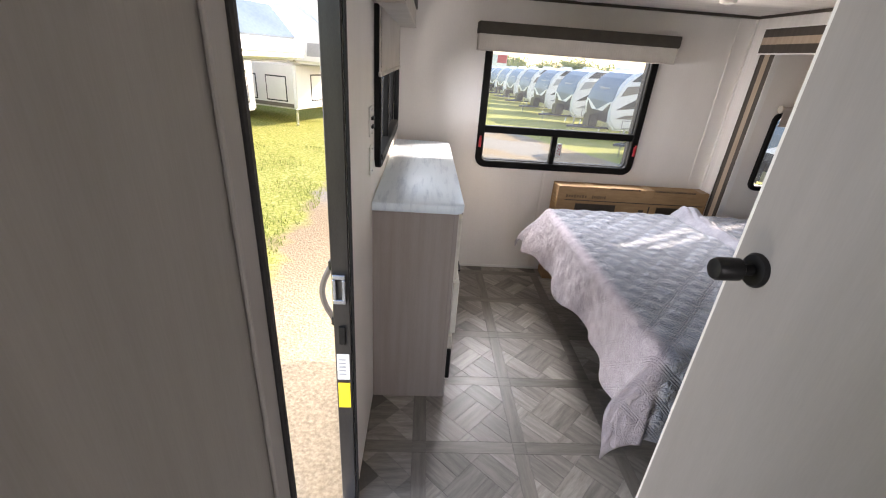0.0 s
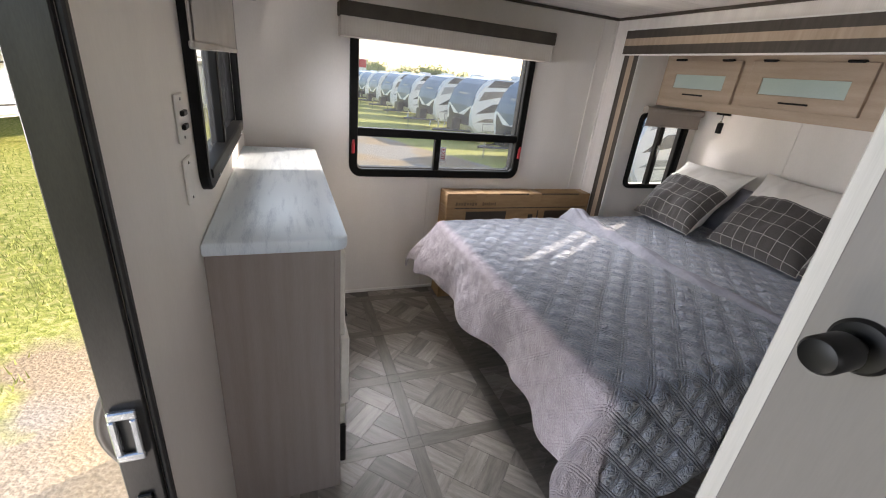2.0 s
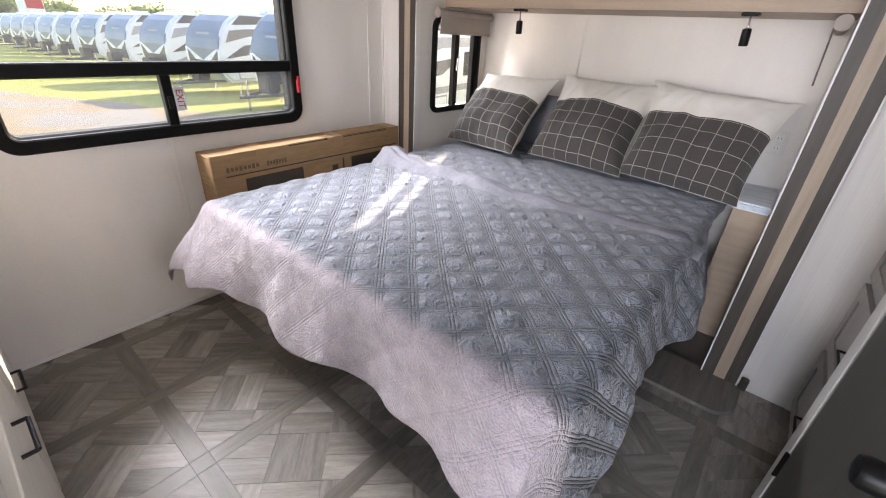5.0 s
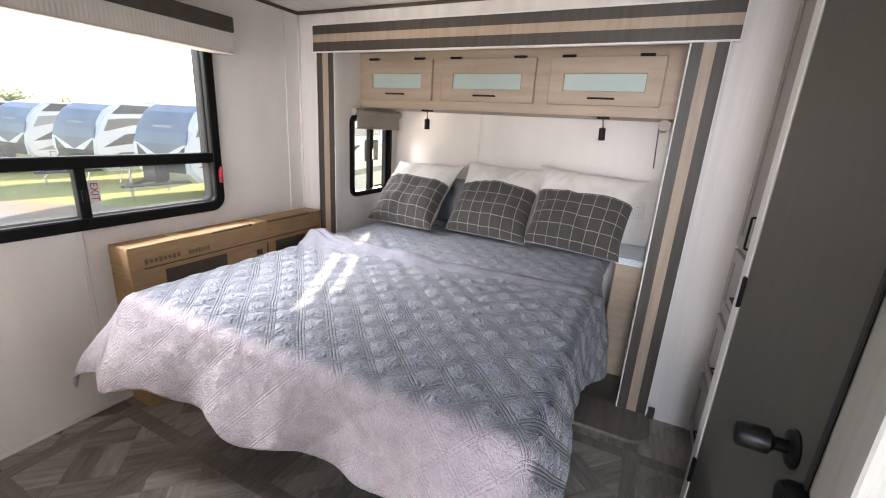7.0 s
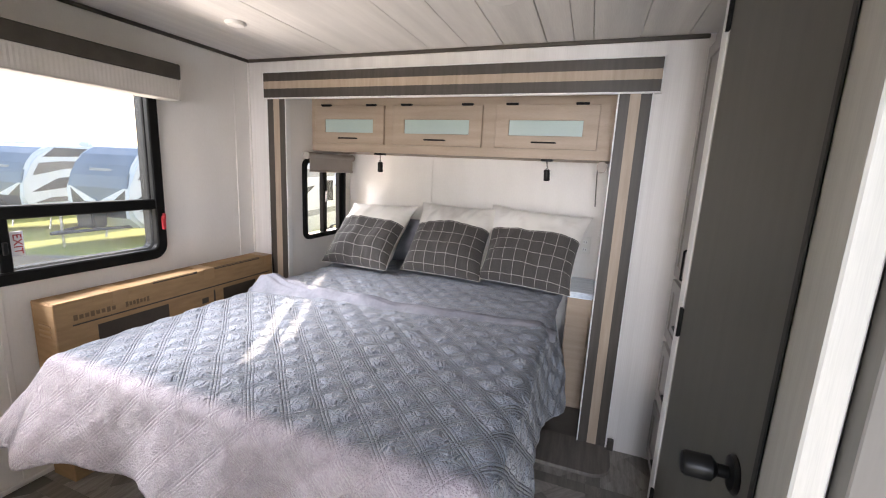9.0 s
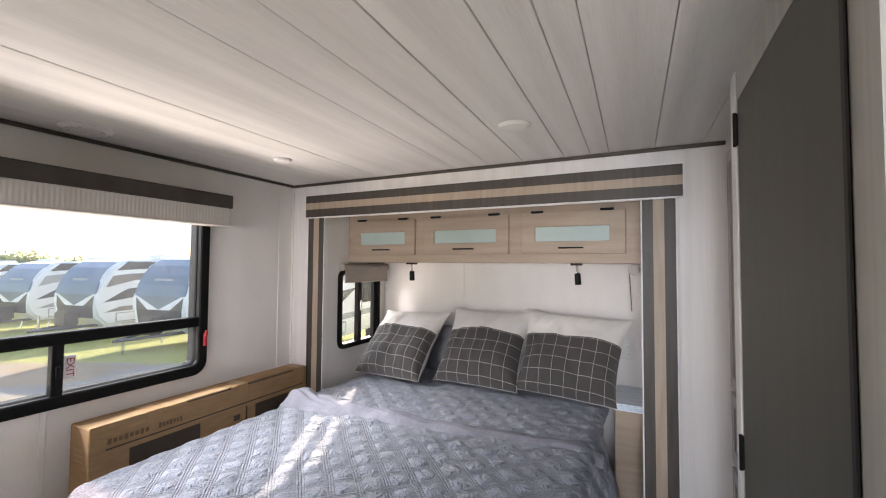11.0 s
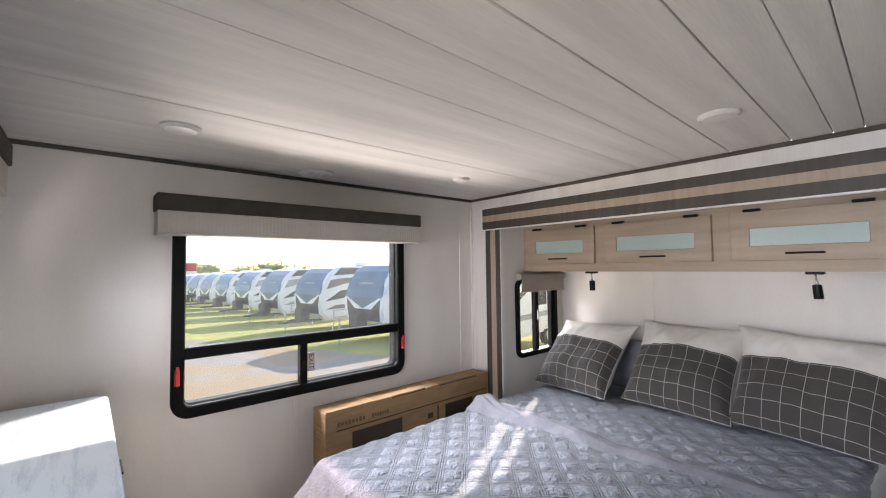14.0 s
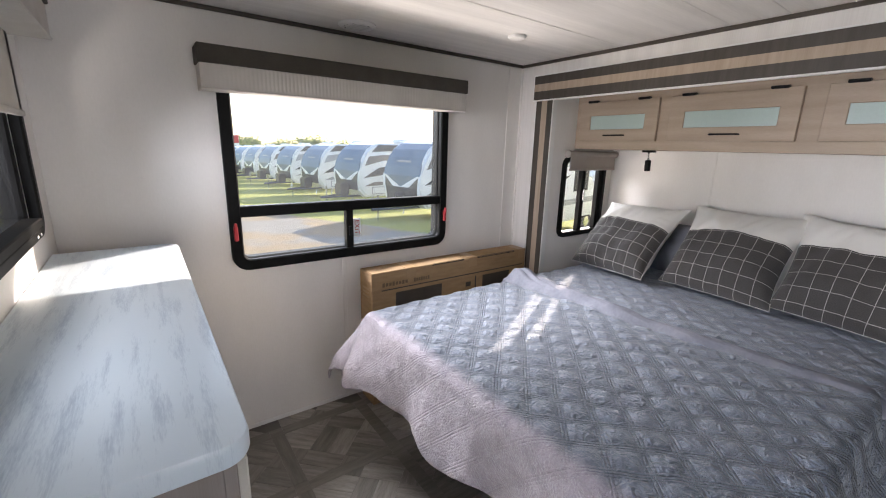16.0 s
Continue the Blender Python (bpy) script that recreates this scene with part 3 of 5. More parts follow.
# ceiling planks run across the room
seams = [-1.7, -1.3, -0.9, -0.5, -0.1, 0.3, 0.53, 0.72, 0.915, 1.0, 1.125, 1.335, 1.52, 1.73, 2.257, 3.0]
faint, wide = (1.52, 1.73), (1.125, 1.335, 2.257)
planks = []
for a, b in zip(seams, seams[1:]):
    ga, gb = (0.0006 if q in faint else 0.0021 if q in wide else 0.0013 for q in (a, b))
    bm = solid((XL, a + ga, ZC, XR, b - gb, ZC + 0.03), bevel=0.0018)
    for v in bm.verts:                      # the boards were laid a little out of square
        v.co.y += 0.02 * (v.co.x - 0.8) * min(1.0, max(0.0, (2.9 - v.co.y) / 1.2)) * (v.co.y > -1.6)
    planks.append(bm)
structure("ceiling", merge(*planks), CEIL, "whitewashed plank ceiling with dark joints", "ceiling")
structure("roof", solid((XL - T - 0.02, -1.8, ZC + 0.035, XR + 0.12, YF + T + 0.02, ZC + 0.14)), CEIL_GAP, "trailer roof above the ceiling planks", "roof")
structure("trim_ceiling_far", solid((XL, YF - 0.014, ZC - 0.019, XR, YF, ZC - 0.001), bevel=0.003), DARKTRIM, "dark brown ceiling trim strip", "trim")
structure("trim_ceiling_right", solid((XR - 0.014, 0.47, ZC - 0.019, XR, YF - 0.014, ZC - 0.001), bevel=0.003), DARKTRIM, "dark brown ceiling trim strip", "trim")
structure("trim_ceiling_left", solid((XL, DY1 + 0.1, ZC - 0.019, XL + 0.014, YF - 0.014, ZC - 0.001), bevel=0.003), DARKTRIM, "dark brown ceiling trim strip", "trim")
structure("baseboard", solid((XL + 0.37, YF - 0.008, 0, 1.98, YF, 0.022), bevel=0.002), WHITE, "thin white baseboard strip", "trim")
for x0, z0, z1, nm in ((0.69, 0.022, 0.88, "trim_batten"), (1.885, 0.022, ZC - 0.02, "trim_batten")):
    structure(nm, solid((x0 - 0.011, YF - 0.005, z0, x0 + 0.011, YF, z1), bevel=0.002), WALL, "white panel batten on the end wall", "trim")
structure("trim_corner", solid((XR - 0.012, YF - 0.012, 0, XR, YF, ZC - 0.02), bevel=0.003), WALL, "white corner bead", "trim")
structure("trim_head_batten", solid((XS - 0.004, 1.995, 0.75, XS, 2.012, 1.5), bevel=0.001), WALL, "white panel batten behind the bed", "trim")

# ---- slide-out surround ----
sur = thing("slide_out_surround", XR, 1.745, 0, "dark and tan striped surround framing the slide-out opening", "trim")
FX = XR - 0.022
for nm, z0, z1, mt in (("dark_stripe", 1.893, 1.942, STRIPE_D), ("tan_stripe", 1.849, 1.893, STRIPE_L), ("dark_stripe", 1.797, 1.849, STRIPE_D)):
    part(nm, solid((FX, 0.634, z0, XR - 0.001, 2.862, z1)), mt, sur)
for nm, bx in (("white_edge", (FX - 0.003, 0.628, 1.942, XR - 0.001, 2.868, 1.949)), ("white_edge", (FX - 0.003, 0.628, 1.789, XR - 0.001, 2.868, 1.797)),
               ("white_edge", (FX - 0.003, 0.628, 1.797, XR - 0.001, 0.634, 1.942)), ("white_edge", (FX - 0.003, 2.862, 1.797, XR - 0.001, 2.868, 1.942))):
    part(nm, solid(bx, bevel=0.001), WHITE, sur)
for ya, yb in ((0.664, 0.800), (2.700, 2.836)):
    w = (yb - ya) / 3
    for k, mt in enumerate((STRIPE_D, STRIPE_L, STRIPE_D)):
        part("tan_stripe" if mt is STRIPE_L else "dark_stripe", solid((FX + 0.002, ya + k * w, 0.012, XR - 0.001, ya + (k + 1) * w, 1.789)), mt, sur)
    for y0 in (ya - 0.006, yb):
        part("white_edge", solid((FX - 0.002, y0, 0.012, XR - 0.001, y0 + 0.006, 1.789), bevel=0.001), WHITE, sur)
part("reveal", solid((XR + 0.001, YS1 - 0.003, 0.0, XR + 0.02, YS1 - 0.0005, 1.80)), WHITE, sur)
bm = bmesh.new()
pts = [(2.0, 2.66), (1.735, 2.66)] + [(1.835 - 0.10 * math.cos(radians(a)), 0.74 - 0.10 * math.sin(radians(a))) for a in range(0, 91, 10)] + [(2.0, 0.64)]
lo, hi = [bm.verts.new((x, y, 0.001)) for x, y in pts], [bm.verts.new((x, y, 0.02)) for x, y in pts]
bm.faces.new(hi)
bm.faces.new(lo[::-1])
for k in range(len(pts)):
    bm.faces.new((lo[k], lo[(k + 1) % len(pts)], hi[(k + 1) % len(pts)], hi[k]))
tagged(part("slide_floor_lip", bm, LIPWOOD, None), "dark grey wood-look slide floor lip with rounded corner", "floor lip", "", "structure")
tagged(part("corner_block", solid((1.955, 0.625, 0.02, 1.985, 0.655, 0.075), bevel=0.003), STRIPE_D, None), "small dark block at the foot of the surround", "trim block")

# ---- far window ----
win = thing("window_1", 0.75, YF, 0.9, "black-framed emergency exit window with lower sliding panes", "window", "", "structure")
WM = Matrix(((1, 0, 0, 0.130), (0, 0, -1, YF + 0.004), (0, 1, 0, 0.877), (0, 0, 0, 1)))
fr = part("window_frame", rounded_ring(1.245, 0.96, 0.075, 0.052, 0.03, WM, r_in=0.035), BLACKFRAME, win, smooth=35)
part("outer_frame", rounded_ring(1.19, 0.905, 0.05, 0.03, 0.05, Matrix.Translation((0.0275, YF + 0.06 - YF, 0.0275)) @ WM, r_in=0.03), BLACKFRAME, win, smooth=35)
part("cross_bar", solid((0.172, YF - 0.022, 1.137, 1.334, YF + 0.03, 1.189), bevel=0.005), BLACKFRAME, win)
part("mullion", solid((0.706, YF - 0.018, 0.925, 0.746, YF + 0.025, 1.140), bevel=0.004), BLACKFRAME, win)
for nm, bx in (("pane", (0.17, YF + 0.012, 1.185, 1.335, YF + 0.015, 1.80)), ("pane", (0.17, YF + 0.012, 0.92, 0.71, YF + 0.015, 1.14)), ("pane", (0.742, YF + 0.006, 0.92, 1.335, YF + 0.009, 1.14))):
    p = part(nm, solid(bx), PANE, win)
    p.visible_shadow = False
for x in (0.152, 1.352):
    part("red_latch", merge(solid((x - 0.009, YF - 0.044, 1.03, x + 0.009, YF - 0.028, 1.10), bevel=0.003),
                            solid((x - 0.006, YF - 0.05, 1.085, x + 0.006, YF - 0.036, 1.115), bevel=0.002)), RED, win, "red emergency latch")
part("slide_latch", solid((0.716, YF - 0.03, 1.0, 0.732, YF - 0.018, 1.05), bevel=0.002), BLACK, win)
st = part("exit_sticker", solid((0.753, YF + 0.003, 0.985, 0.795, YF + 0.0055, 1.085)), LABELW, win, "white sticker reading EXIT in red")
lettering("EXIT", 0.04, Matrix.Translation((0.774, YF + 0.0022, 1.035)) @ Euler((radians(90), 0, 0)).to_matrix().to_4x4() @ Euler((0, 0, radians(-90))).to_matrix().to_4x4(), RED, st)


def valance(nm, m, length, label):
    """Box valance: dark band over a ribbed pleated blind; local x along, y out of the wall, z down from the top at 0."""
    e = thing(nm, *(m @ Vector((length / 2, 0, -0.17))), label, "window blind")

    def at(bm):
        bmesh.ops.transform(bm, matrix=m, verts=bm.verts[:])
        return bm
    part("dark_band", at(solid((0, 0, -0.072, length, 0.128, 0.0), bevel=0.004)), VALANCE, e)
    ribs = bmesh.new()
    n = int(length / 0.0085)
    a = [[ribs.verts.new((0.006 + (length - 0.012) * k / n, 0.118 + (0.0012 if k % 2 else 0.0), z)) for k in range(n + 1)] for z in (-0.073, -0.166)]
    for k in range(n):
        ribs.faces.new((a[0][k], a[0][k + 1], a[1][k + 1], a[1][k]))
    part("ribbed_band", at(merge(ribs, solid((0.006, 0.0, -0.166, length - 0.006, 0.117, -0.0735)))), BLINDFAB, e)
    part("bottom_rail", at(solid((0.003, 0.02, -0.174, length - 0.003, 0.124, -0.1665), bevel=0.003)), BLINDFAB, e)
    return e


valance("window_valance", Matrix(((1, 0, 0, 0.058), (0, -1, 0, YF), (0, 0, 1, 1.862), (0, 0, 0, 1))), 1.376, "dark-topped ribbed beige valance above the large window")

# ---- left window ----
win = thing("window_2", XL, 2.1, 1.2, "black-framed sliding window above the dresser", "window", "", "structure")
LM = Matrix(((0, 0, 1, XL - 0.004), (1, 0, 0, 1.546), (0, 1, 0, 1.172), (0, 0, 0, 1)))
part("window_frame", rounded_ring(1.169, 0.73, 0.07, 0.037, 0.03, LM, r_in=0.03), BLACKFRAME, win, smooth=35)
part("outer_frame", rounded_ring(1.12, 0.69, 0.05, 0.03, 0.05, Matrix.Translation((-0.052, 0.024, 0.02)) @ LM, r_in=0.03), BLACKFRAME, win, smooth=35)
part("mullion", solid((XL - 0.03, 2.02, 1.21, XL + 0.016, 2.07, 1.87), bevel=0.004), BLACKFRAME, win)
part("sill_track", solid((XL - 0.02, 1.59, 1.207, XL + 0.03, 2.655, 1.235), bevel=0.004), BLACKFRAME, win)
for y in (1.72, 2.0, 2.55, 2.60):
    part("screw", lathe([(0.005, 0), (0.005, 0.003), (0.003, 0.0045)], (XL + 0.026, y, 1.19), (1, 0, 0), 10), CHROME, win)
for nm, bx, mt in (("pane", (XL - 0.012, 1.566, 1.20, XL - 0.009, 2.045, 1.88), PANE), ("pane", (XL - 0.026, 2.045, 1.20, XL - 0.023, 2.679, 1.88), TINTPANE)):
    p = part(nm, solid(bx), mt, win)
    p.visible_shadow = False
lv = valance("window_valance", Matrix(((0, 1, 0, XL), (1, 0, 0, 1.42), (0, 0, 1, 1.955), (0, 0, 0, 1))), 1.34, "dark-topped ribbed beige valance above the dresser window")
bl = thing("roller_blind", XL, 2.1, 1.54, "half-lowered beige roller blind in the side window", "window blind")
part("fabric", solid((XL + 0.022, 1.53, 1.56, XL + 0.026, 2.72, 1.80)), BLINDFAB, bl)
part("hem_bar", solid((XL + 0.018, 1.528, 1.542, XL + 0.031, 2.722, 1.562), bevel=0.004), BLINDFAB, bl)

# ---- slide-out windows and blinds ----
win = thing("window_3", 2.37, YS1, 0.88, "small black-framed sliding window beside the bed", "window", "", "structure")
SM = Matrix(((1, 0, 0, 2.125), (0, 0, -1, YS1 + 0.004), (0, 1, 0, 0.890), (0, 0, 0, 1)))
part("window_frame", rounded_ring(0.485, 0.555, 0.06, 0.034, 0.026, SM, r_in=0.03), BLACKFRAME, win, smooth=35)
part("mullion", solid((2.335, YS1 - 0.016, 0.915, 2.357, YS1 + 0.02, 1.42), bevel=0.003), BLACKFRAME, win)
part("sash_stile", solid((2.375, YS1 - 0.004, 0.915, 2.393, YS1 + 0.03, 1.42), bevel=0.003), BLACKFRAME, win)
part("sash_stile", solid((2.545, YS1 - 0.006, 0.915, 2.585, YS1 + 0.03, 1.42), bevel=0.003), BLACKFRAME, win)
part("slide_latch", solid((2.349, YS1 - 0.032, 1.14, 2.361, YS1 - 0.016, 1.22), bevel=0.003), CHROME, win)
for bx in ((2.15, YS1 + 0.01, 0.915, 2.345, YS1 + 0.013, 1.42), (2.345, YS1 + 0.022, 0.915, 2.585, YS1 + 0.025, 1.42)):
    p = part("pane", solid(bx), PANE, win)
    p.visible_shadow = False
for yy, sgn, lab in ((YS1, -1, "taupe roller blind above the small bed window"), (YS0, 1, "taupe roller blind on the slide-out wall by the nightstand")):
    rb = thing("roller_blind", 2.38, yy, 1.35, lab, "window blind")
    part("roller", rod((2.13, yy + sgn * 0.04, 1.462), (2.655, yy + sgn * 0.04, 1.462), 0.021, n=20), BLINDTAUPE, rb, smooth=40)
    for x in (2.118, 2.655):
        part("bracket", lathe([(0.018, 0), (0.026, 0.002), (0.026, 0.010), (0.018, 0.012)], (x, yy + sgn * 0.04, 1.462), (1, 0, 0), 18), BLINDTAUPE, rb, smooth=40)
    if sgn < 0:
        part("fabric", solid((2.14, yy - 0.056, 1.362, 2.645, yy - 0.052, 1.46)), BLINDTAUPE, rb)
        part("hem_bar", solid((2.135, yy - 0.060, 1.352, 2.648, yy - 0.049, 1.366), bevel=0.003), BLINDTAUPE, rb)
    else:
        part("cord", rod((2.14, yy + 0.06, 1.45), (2.12, yy + 0.05, 1.26), 0.003, n=6), STRIPE_D, rb)

# ---- entrance opening ----
en = thing("door_frame_1", XL, (DY0 + DY1) / 2, 0, "grey metal entrance door frame with rubber gasket", "door frame", "", "structure")
OX = XL - 0.05
for y0, y1 in ((DY1 - 0.012, DY1), (DY0, DY0 + 0.012)):
    part("jamb", solid((OX, y0, 0.0, XL + 0.002, y1, DZ - 0.012), bevel=0.002), METALJAMB, en)
part("head", solid((OX, DY0, DZ - 0.012, XL + 0.002, DY1, DZ), bevel=0.002), METALJAMB, en)
for y0 in (DY1 - 0.004, DY0 - 0.008):
    part("gasket", solid((XL + 0.0025, y0, 0.0, XL + 0.012, y0 + 0.014, DZ), bevel=0.003), GASKET, en)
part("casing", solid((XL + 0.0005, DY0 - 0.055, 0.0, XL + 0.007, DY0 - 0.01, DZ), bevel=0.002), HALLDOOR, en)
part("threshold", solid((OX, DY0 + 0.012, -0.012, XL + 0.02, DY1 - 0.012, 0.006), bevel=0.003), CHROME, en)
sk = part("strike_plate", merge(solid((OX + 0.004, DY1 - 0.022, 0.93, OX + 0.042, DY1 - 0.0125, 0.945), bevel=0.002), solid((OX + 0.004, DY1 - 0.022, 1.015, OX + 0.042, DY1 - 0.0125, 1.03), bevel=0.002),
                                solid((OX + 0.004, DY1 - 0.024, 0.945, OX + 0.014, DY1 - 0.0125, 1.015), bevel=0.002), solid((OX + 0.032, DY1 - 0.024, 0.945, OX + 0.042, DY1 - 0.0125, 1.015), bevel=0.002)), CHROME, en)
part("latch_hole", solid((OX + 0.015, DY1 - 0.0145, 0.95, OX + 0.031, DY1 - 0.0125, 1.01)), GASKET, en)
part("bolt_plate", solid((OX + 0.014, DY1 - 0.018, 0.775, OX + 0.036, DY1 - 0.0125, 0.845), bevel=0.002), BLACK, en)
lb = part("rating_label", solid((OX + 0.005, DY1 - 0.0135, 0.63, OX + 0.045, DY1 - 0.0122, 0.735)), LABELW, en)
for k in range(5):
    part("print_bar", solid((OX + 0.010, DY1 - 0.0142, 0.65 + k * 0.015, OX + 0.034, DY1 - 0.0136, 0.656 + k * 0.015)), GREYPRINT, lb)
part("caution_label", solid((OX + 0.005, DY1 - 0.0135, 0.505, OX + 0.045, DY1 - 0.0122, 0.615)), YELLOW, en, "plain yellow warning label")
gh = thing("grab_handle", OX - 0.02, 1.0, 0.78, "curved dark foam grab handle outside the entrance", "handle")
bm = bmesh.new()
rings = []
for k in range(17):
    t = k / 16
    px, pz = OX - 0.018 - 0.036 * math.sin(math.pi * t), 0.80 + 0.21 * t
    lean = math.atan2(-0.036 * math.pi * math.cos(math.pi * t), 0.21)
    rings.append([bm.verts.new((px + 0.010 * math.cos(a) * math.cos(lean), 0.985 + 0.010 * math.sin(a), pz - 0.010 * math.cos(a) * math.sin(lean)))
                  for a in [2 * math.pi * q / 12 for q in range(12)]])
for ra, rb in zip(rings, rings[1:]):
    for q in range(12):
        bm.faces.new((ra[q], ra[(q + 1) % 12], rb[(q + 1) % 12], rb[q]))
bm.faces.new(rings[0][::-1])
bm.faces.new(rings[-1])
part("grip", bm, STRIPE_D, gh, smooth=50)
for z in (0.80, 1.01):
    part("mount", solid((OX - 0.028, 0.972, z - 0.018, OX - 0.001, 0.998, z + 0.018), bevel=0.005), BLACK, gh)

# ---- doors beside the hall ----
def knob(parent, origin, axis, mt=BLACK):
    part("rosette", lathe([(0.034, 0), (0.034, 0.003), (0.030, 0.008), (0.016, 0.010)], origin, axis, 32), mt, parent, smooth=35)
    part("knob", lathe([(0.0115, 0.009), (0.0115, 0.028), (0.017, 0.033), (0.0225, 0.038), (0.0225, 0.078), (0.019, 0.084), (0.011, 0.086)], origin, axis, 32), mt, parent, smooth=35)


d = thing("door_1", XH + 0.02, PA1, 0, "closed pale grey wood-grain door with round black knob", "door", "", "structure")
part("leaf", solid((XH - 0.026, PA0 + 0.003, 0.012, XH + 0.008, PA1 - 0.001, 1.966), bevel=0.002), LEAFGREY, d)
knob(d, (XH - 0.026, 0.488, 1.30), (-1, 0, 0))
d = thing("door_2", PB1, YB, 0, "closed dark olive-grey laminate door with black knob", "door", "", "structure")
part("leaf", solid((PB0 + 0.004, YB - 0.035, 0.012, PB1 - 0.003, YB + 0.001, 1.942), bevel=0.002), DARKDOOR, d)
part("gasket", solid((PB0 - 0.012, YB + 0.0005, 0.0, PB0 + 0.003, YB + 0.005, 1.945), bevel=0.002), GASKET, d)
knob(d, (0.642, YB + 0.001, 0.90), (0, 1, 0))
for z in (0.35, 0.985, 1.86):
    part("hinge", merge(solid((PB1 - 0.006, YB + 0.0005, z - 0.045, PB1 + 0.006, YB + 0.008, z + 0.045), bevel=0.002), rod((PB1, YB + 0.008, z - 0.047), (PB1, YB + 0.008, z + 0.047), 0.0045, n=10)), BLACK, d)
part("strike", lathe([(0.03, 0), (0.03, 0.02), (0.024, 0.03)], (0.56, YB + 0.001, 0.86), (0, 1, 0), 20), BLACK, d, smooth=35)

# ---- wardrobe in the alcove ----
wd = thing("wardrobe", 1.62, 0.46, 0, "pale grey built-in wardrobe with shaker doors and drawers", "wardrobe")
part("body", solid((PB1 + 0.075, -0.2, 0.0, XR - 0.003, 0.45, ZC - 0.004)), HALLDOOR, wd)


def shaker(name, x0, x1, z0, z1, y, parent, mt):
    dr = part(name, solid((x0, y, z0, x1, y + 0.012, z1), (x0, y + 0.012, z0, x0 + 0.05, y + 0.019, z1), (x1 - 0.05, y + 0.012, z0, x1, y + 0.019, z1),
                          (x0 + 0.05, y + 0.012, z0, x1 - 0.05, y + 0.019, z0 + 0.05), (x0 + 0.05, y + 0.012, z1 - 0.05, x1 - 0.05, y + 0.019, z1)), mt, parent)
    return dr


def bar_pull(p, q, out, parent, name="handle"):
    """Square dark bar pull between p and q, standing off along out."""
    p, q, o = Vector(p), Vector(q), Vector(out)
    bm = bmesh.new()
    for a, b in ((p, p + o), (q, q + o), (p + o, q + o)):
        rod(a, b, 0.0045, n=8, bm=bm)
    return part(name, bm, BLACK, parent, smooth=40)


for x0, x1 in ((1.32, 1.65), (1.66, 1.985)):
    dd = shaker("door", x0, x1, 0.98, 1.97, 0.4505, wd, HALLDOOR)
    bar_pull((x0 + 0.29 if x0 < 1.5 else x0 + 0.03, 0.47, 1.02), (x0 + 0.29 if x0 < 1.5 else x0 + 0.03, 0.47, 1.14), (0, 0.025, 0), dd)
for z0 in (0.06, 0.37, 0.68):
    dd = shaker("drawer", 1.32, 1.985, z0, z0 + 0.28, 0.4505, wd, HALLDOOR)
    bar_pull((1.57, 0.47, z0 + 0.14), (1.69, 0.47, z0 + 0.14), (0, 0.025, 0), dd)

# ---- dresser ----
DX, DN, DF = -0.107, 1.46, 2.83
ds = thing("dresser", -0.29, 2.15, 0, "grey oak dresser with pale drawer fronts under the side window", "dresser")
part("side_panel", solid((XL + 0.001, DN, 0.0, DX - 0.02, DN + 0.018, 1.03)), TAUPE, ds)
part("edge_strip", solid((DX - 0.02, DN, 0.0, DX, DN + 0.02, 1.03), bevel=0.002), TAUPE, ds)
part("side_panel", solid((XL + 0.001, DF - 0.018, 0.0, DX - 0.01, DF, 1.03)), TAUPE, ds)
part("carcass", solid((XL + 0.001, DN + 0.021, 0.07, DX - 0.021, DF - 0.019, 1.029)), TAUPE, ds)
part("toe_kick", solid((DX - 0.06, DN + 0.021, 0.0, DX - 0.05, DF - 0.02, 0.069)), BLACK, ds)
part("divider", solid((DX - 0.02, 2.135, 0.07, DX, 2.155, 1.03), (DX - 0.02, DN + 0.02, 0.0701, DX - 0.001, DF - 0.019, 0.09), (DX - 0.02, DN + 0.0205, 1.01, DX - 0.001, DF - 0.019, 1.0285)), FRONTW, ds)
for ya, yb in ((DN + 0.03, 2.14), (2.15, DF - 0.01)):
    for z0, z1, px in ((0.69, 1.0, 0.0), (0.385, 0.675, 0.016), (0.09, 0.37, 0.004)):
        dr = part("drawer", solid((DX + 0.001 + px * 0.2, ya + 0.003, z0, DX + 0.019 + px, yb - 0.003, z1), bevel=0.003), FRONTW, ds)
        ym, zm = (ya + yb) / 2, z1 - 0.075
        bar_pull((DX + 0.018 + px, ym - 0.055, zm), (DX + 0.018 + px, ym + 0.055, zm), (0.026, 0, 0), dr)
part("vent_block", solid((DX + 0.001, DN + 0.006, 0.12, DX + 0.022, DN + 0.027, 0.30), bevel=0.004), BLACK, ds)
bm = rounded_slab(XL + 0.001, DN - 0.024, DX + 0.022, 2.862, (0.002, 0.042, 0.042, 0.002), 1.031, 1.072, 0.009)
tagged(part("countertop", bm, STONE, None, smooth=40), "pale blue-white marbled countertop on the dresser", "countertop")

